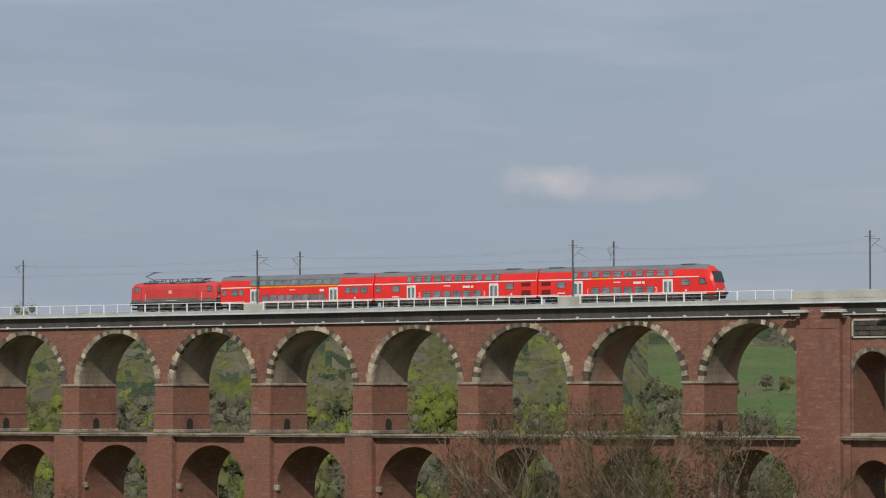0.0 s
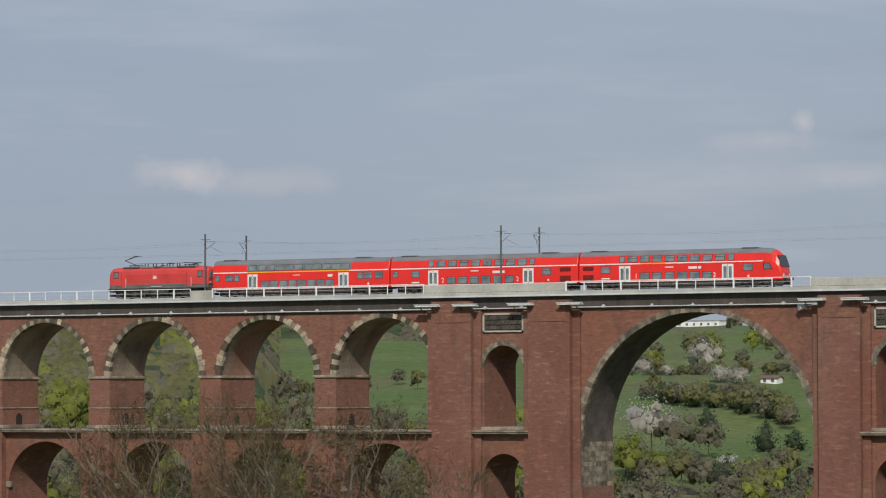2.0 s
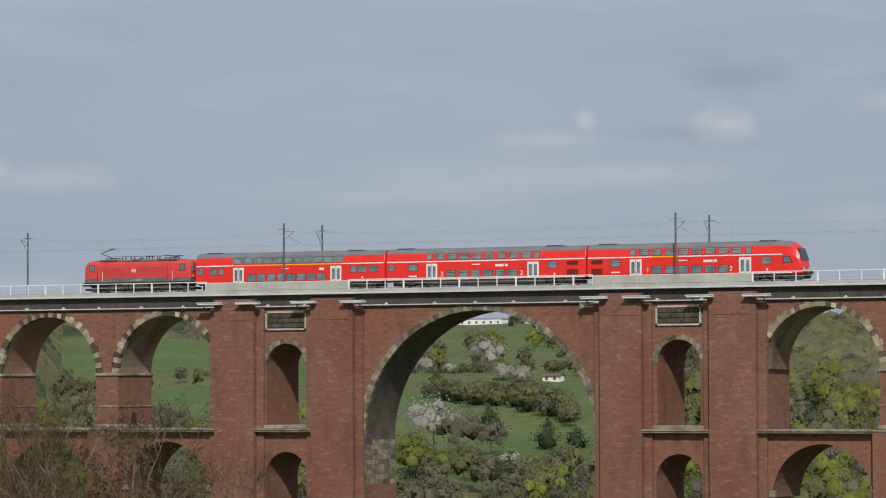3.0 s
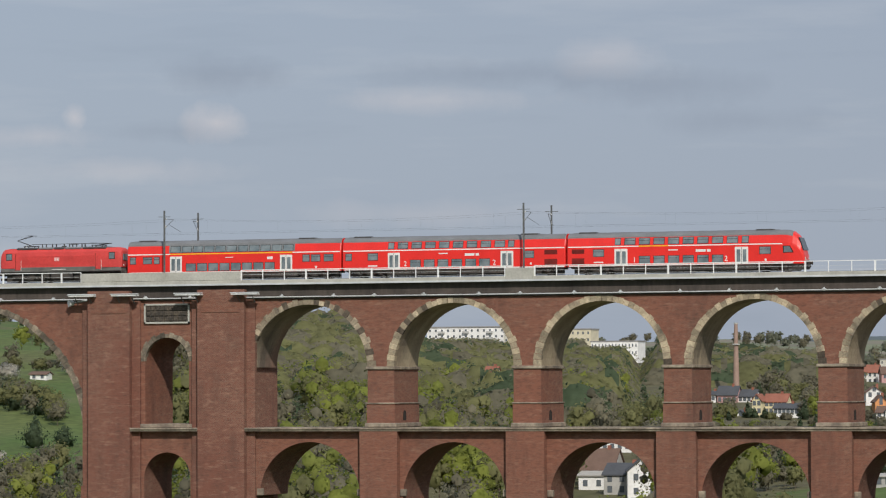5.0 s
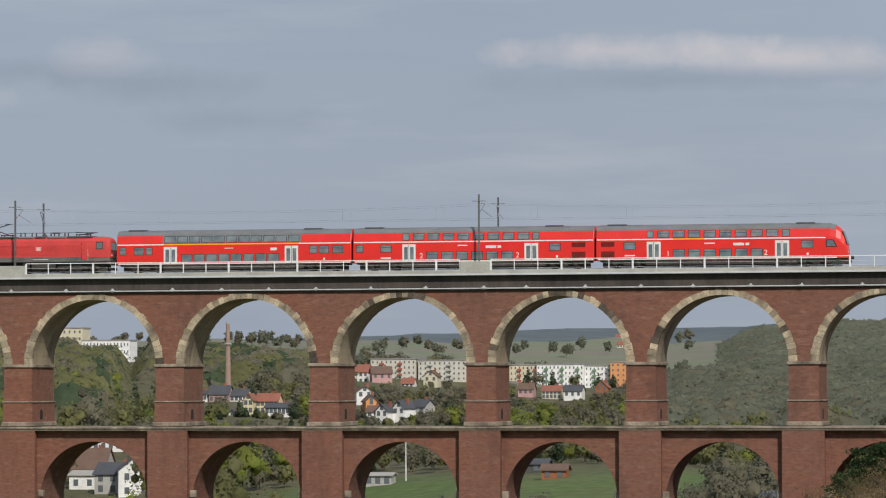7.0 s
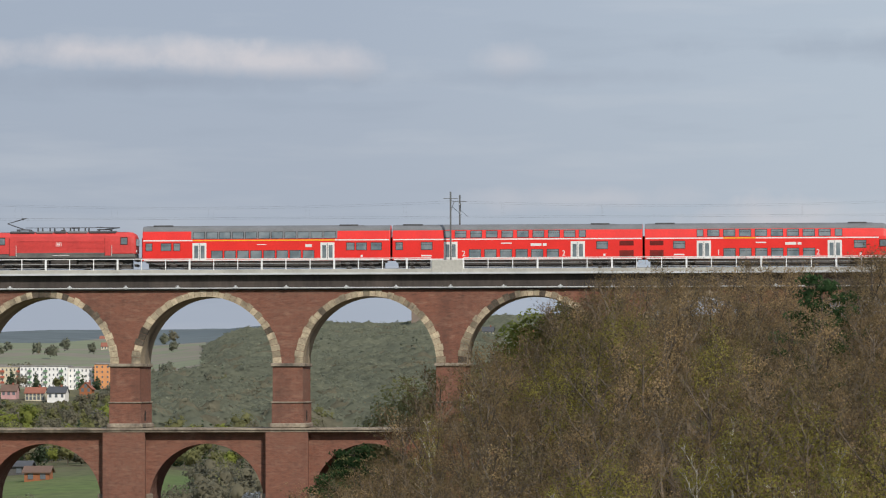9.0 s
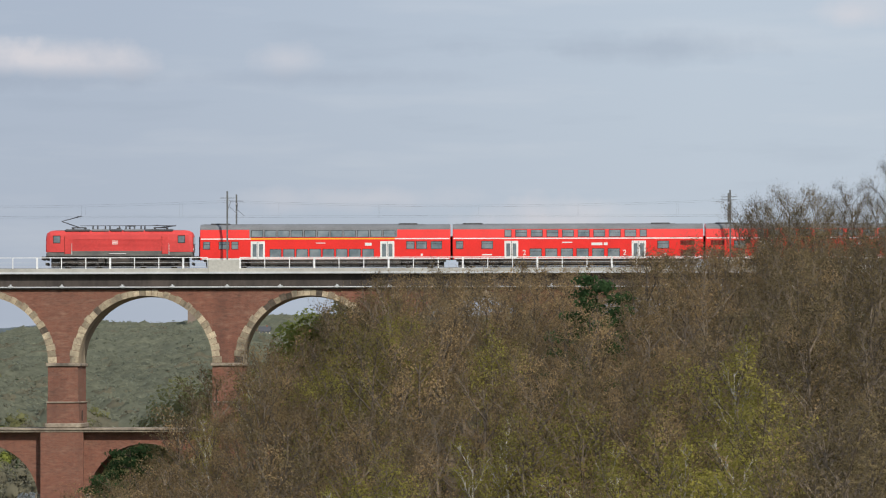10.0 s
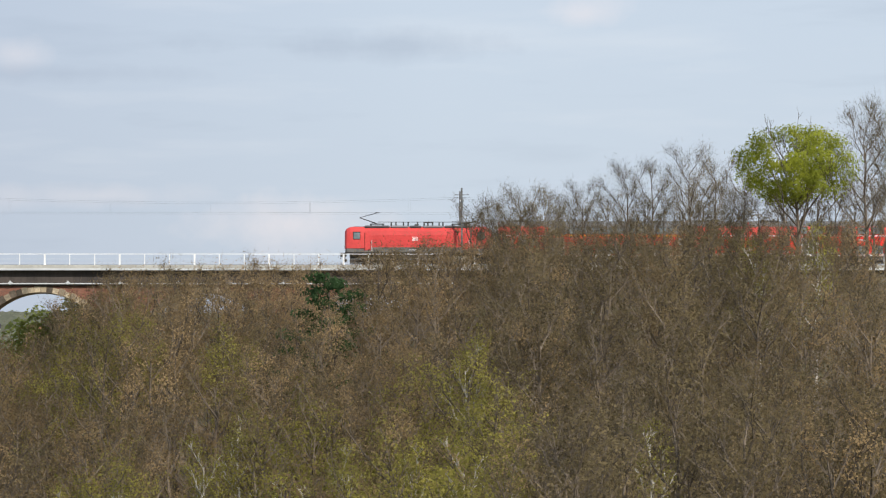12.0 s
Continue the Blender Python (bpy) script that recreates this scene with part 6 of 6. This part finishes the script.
part("arm", Shape().tube((-186.3, FACE - 0.75, EYE + 9.6), (-184.4, FACE - 0.4, EYE + 9.9), 0.09, 0.09, 6), ZINC, lampx)

# ---- woods behind the viaduct ----
O, N, B, K = "olive", "fresh", "bare", "dark"
zone(-0.98, -0.67, 455, 850, 420, ((O, 6), (N, 1.5), (B, 4), (K, 1.5)), 11, 18)
canopy(-0.98, -0.66, 850, 1500, ((O, 6), (N, 1), (B, 4), (K, 2)), 9, 15, 9.0, 3.4)
zone(-0.68, -0.56, 455, 800, 170, ((O, 4), (B, 5), (N, 1), (K, 1)), 10, 15)
zone(-0.67, -0.57, 900, 980, 14, ((O, 3), (B, 3), (K, 1)), 4, 8)
canopy(-0.67, -0.55, 1270, 1700, ((O, 3), (B, 3), (K, 2)), 6, 11, 8.0, 3.0)
sight(-571, -551, 1100, EYE + 6.5)
# meadow under the wide arch with hedges and orchards
for x, y, h, r, k in ((-561, 1106, 11, 7.0, "bloom"), (-553, 1040, 4.5, 2.6, "bloom"), (-546.5, 1034, 5, 3.0, "bloom"), (-539, 1036, 3, 2.0, "bloom"), (-512, 1020, 4.6, 3.4, "bloom"), (-505, 1018, 5.0, 3.6, "bloom"),
                      (-497, 1046, 5.0, 3.2, "bloom"), (-490, 1040, 4.6, 3.0, "bloom"), (-484, 1052, 6, 3.4, "bloom"), (-515, 1150, 8, 4.4, "bloom"), (-505, 1160, 7, 4.0, "bloom"), (-412, 784, 14.5, 7.4, "bloom"),
                      (-404, 781, 12, 6.0, B), (-398, 786, 10, 4.6, B), (-395, 742, 7, 4.4, N), (-389, 745, 6, 3.8, N), (-399, 748, 6, 3.6, N), (-393, 806, 9, 3.8, K), (-388, 812, 6, 3.2, K), (-417.6, 826, 8, 3.4, K),
                      (-369, 738, 8, 2.6, K), (-374, 742, 5.5, 2.2, K), (-439, 866, 5, 3.0, K), (-376, 752, 5, 2.2, "bloom"), (-520, 1110, 9, 5, N), (-531, 1120, 10, 5.5, O), (-540, 1125, 9, 5, B), (-503, 1100, 8, 4.5, B)):
    far_tree(x, y, h, r * 1.1, k, leaves=800 if k == "bloom" else 420, size=0.42)
for i in range(46):
    t = i / 45
    far_tree(-512 + 98 * t + wood_rng.uniform(-3, 3), 975 - 108 * t + wood_rng.uniform(-6, 6), wood_rng.uniform(4, 8), wood_rng.uniform(2.4, 3.8), (O, B, O, K)[i % 4])
for i in range(40):
    t = i / 39
    far_tree(-585 + 115 * t, 1040 + 30 * t + wood_rng.uniform(-8, 8) + (26 if i % 3 else 0), wood_rng.uniform(3, 6), wood_rng.uniform(2.0, 3.2), (O, B, B)[i % 3])
zone(-0.60, -0.43, 470, 735, 260, ((O, 3), (B, 5), (N, 1), (K, 1)), 7, 13)
zone(-0.53, -0.44, 1060, 1300, 60, ((O, 3), (B, 4), (N, 1)), 7, 11)
zone(-0.60, -0.40, 1650, 2300, 110, ((O, 3), (B, 4), (K, 2)), 7, 12)
# wooded slope below the white flats
zone(-0.44, -0.26, 470, 560, 110, ((O, 5), (N, 1), (B, 4), (K, 1)), 10, 14)
zone(-0.44, -0.26, 560, 720, 170, ((O, 5), (N, 5), (B, 3), (K, 1)), 11, 17)
zone(-0.44, -0.27, 700, 980, 280, ((O, 5), (N, 3), (B, 3), (K, 2)), 11, 17)
canopy(-0.44, -0.30, 900, 1480, ((O, 5), (B, 5), (K, 1.5)), 9, 15)
canopy(-0.30, -0.235, 1285, 1480, ((O, 4), (B, 4), (K, 2.5)), 8, 12)
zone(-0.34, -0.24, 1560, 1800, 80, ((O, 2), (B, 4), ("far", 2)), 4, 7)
# gardens and trees of the town
zone(-0.29, -0.10, 735, 1050, 560, ((O, 4), (B, 5), (K, 2), (N, 1)), 2.5, 6, 0.42)
zone(-0.29, -0.10, 735, 1050, 160, ((O, 4), (B, 5), (K, 2), (N, 1)), 6, 10)
zone(-0.27, -0.10, 1050, 1420, 620, ((O, 3), (B, 6), (K, 2)), 2.5, 6, 0.42)
zone(-0.27, -0.10, 1050, 1420, 160, ((O, 3), (B, 6), (K, 2)), 6, 10)
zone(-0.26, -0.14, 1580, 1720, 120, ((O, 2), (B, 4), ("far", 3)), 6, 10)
zone(-0.27, -0.06, 500, 640, 120, ((O, 3), (B, 5)), 7, 11)
for x, y, h, r, k in ((-281.8, 1048, 5.4, 1.9, K), (-280.2, 1049, 3.6, 1.4, K), (-277.4, 1050, 3.8, 1.2, K), (-286.8, 1046, 3.2, 2.4, N), (-289.0, 1049, 4.6, 2.6, O), (-291.0, 1060, 5.5, 2.8, B), (-284.0, 1090, 4.6, 2.2, B), (-288.5, 1100, 5.0, 2.4, O),
                      (-267.5, 1056, 5.6, 2.0, B), (-266.0, 1052, 6.5, 2.2, K), (-264.0, 1054, 5.5, 2.6, O), (-270.0, 1046, 2.4, 2.0, B), (-274.5, 1046, 2.2, 1.8, O), (-265.0, 1075, 7.5, 3.0, N), (-243.0, 1050, 3.0, 2.0, B), (-238.0, 1050, 2.6, 1.8, O),
                      (-233.0, 1052, 3.4, 2.0, B), (-228.0, 1056, 6.0, 3.2, B), (-224.0, 1058, 6.5, 3.4, O), (-219.0, 1060, 6.5, 3.4, B), (-233.0, 1110, 9.0, 4.4, B), (-226.0, 1115, 9.5, 4.6, B), (-240.0, 1120, 8.5, 4.0, B),
                      (-281.0, 1500, 9.0, 2.4, K), (-276.0, 1495, 6.5, 2.6, B), (-271.0, 1500, 8.0, 2.4, K), (-262.0, 1500, 6.0, 2.4, O), (-252.0, 1500, 7.5, 2.6, K), (-245.0, 1495, 7.0, 2.4, K), (-290.0, 1490, 6.0, 2.6, B)):
    far_tree(x, y, h, r, k, z=land(x, y) - 0.5)
# wooded hills, their haze carried by greyed leaf and ground colours
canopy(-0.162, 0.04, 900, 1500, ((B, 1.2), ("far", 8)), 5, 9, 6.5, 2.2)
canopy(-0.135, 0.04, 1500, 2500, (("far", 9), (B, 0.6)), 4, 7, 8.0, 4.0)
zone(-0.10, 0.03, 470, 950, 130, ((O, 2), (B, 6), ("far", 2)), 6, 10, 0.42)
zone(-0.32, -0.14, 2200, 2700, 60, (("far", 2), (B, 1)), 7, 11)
far_tree(-0.932 * 1500, 1500, 27, 8, B, leaves=600, size=0.5)
far_tree(-0.898 * 1500, 1500, 21, 6, B, leaves=450, size=0.5)
# dark bushes close behind the last arches
for x, y, h, r, k in ((-39, 414, 19, 6.5, O), (-33, 416, 18, 6.5, O), (-44, 420, 11, 4, B), (-26, 412, 15, 6, O), (-50, 428, 15, 4, "bloom"), (-19, 410, 17, 5, N), (-14, 408, 14, 5, O)):
    far_tree(x, y, h, r, k, leaves=5200, size=0.4)
for k, (vs, fs, ns) in cloud.items():
    n, faces = 0, []
    for v, f in zip(vs, fs):
        faces.append(f + n)
        n += len(v)
    ob = new("woodland", leaf_mesh("woodland", np.concatenate(vs), np.concatenate(faces), WOODS[k], np.concatenate(ns)))
    words = {"olive": "olive green spring woodland on the valley slopes", "fresh": "fresh yellow-green spring trees on the valley slopes", "bare": "bare brown spring trees on the valley slopes",
             "dark": "dark conifers scattered over the valley slopes", "bloom": "white blossoming fruit trees on the meadows", "far": "far woods on the hills, haze put into their colour"}
    tagged(ob, words[k], "woodland", kind="stuff")
tagged(part("tree_trunks", trunks, BARK, None), "grey-brown trunks of the woodland trees", "woodland", kind="stuff")



def motions():
    """The train runs to the right at an even 30 m/s, pushed by the locomotive."""
    for ob, offset in ((loco, -16.72), (coach, 0.0), (middle_car, 26.75), (cab_car, 53.5)):
        walk(ob, [(t, pose(-330.35 + 30.06 * t + offset, NEAR_Y, RAIL_Z)) for t in (0.0, 3.0, 6.0, 9.0, 12.0)])


motions()
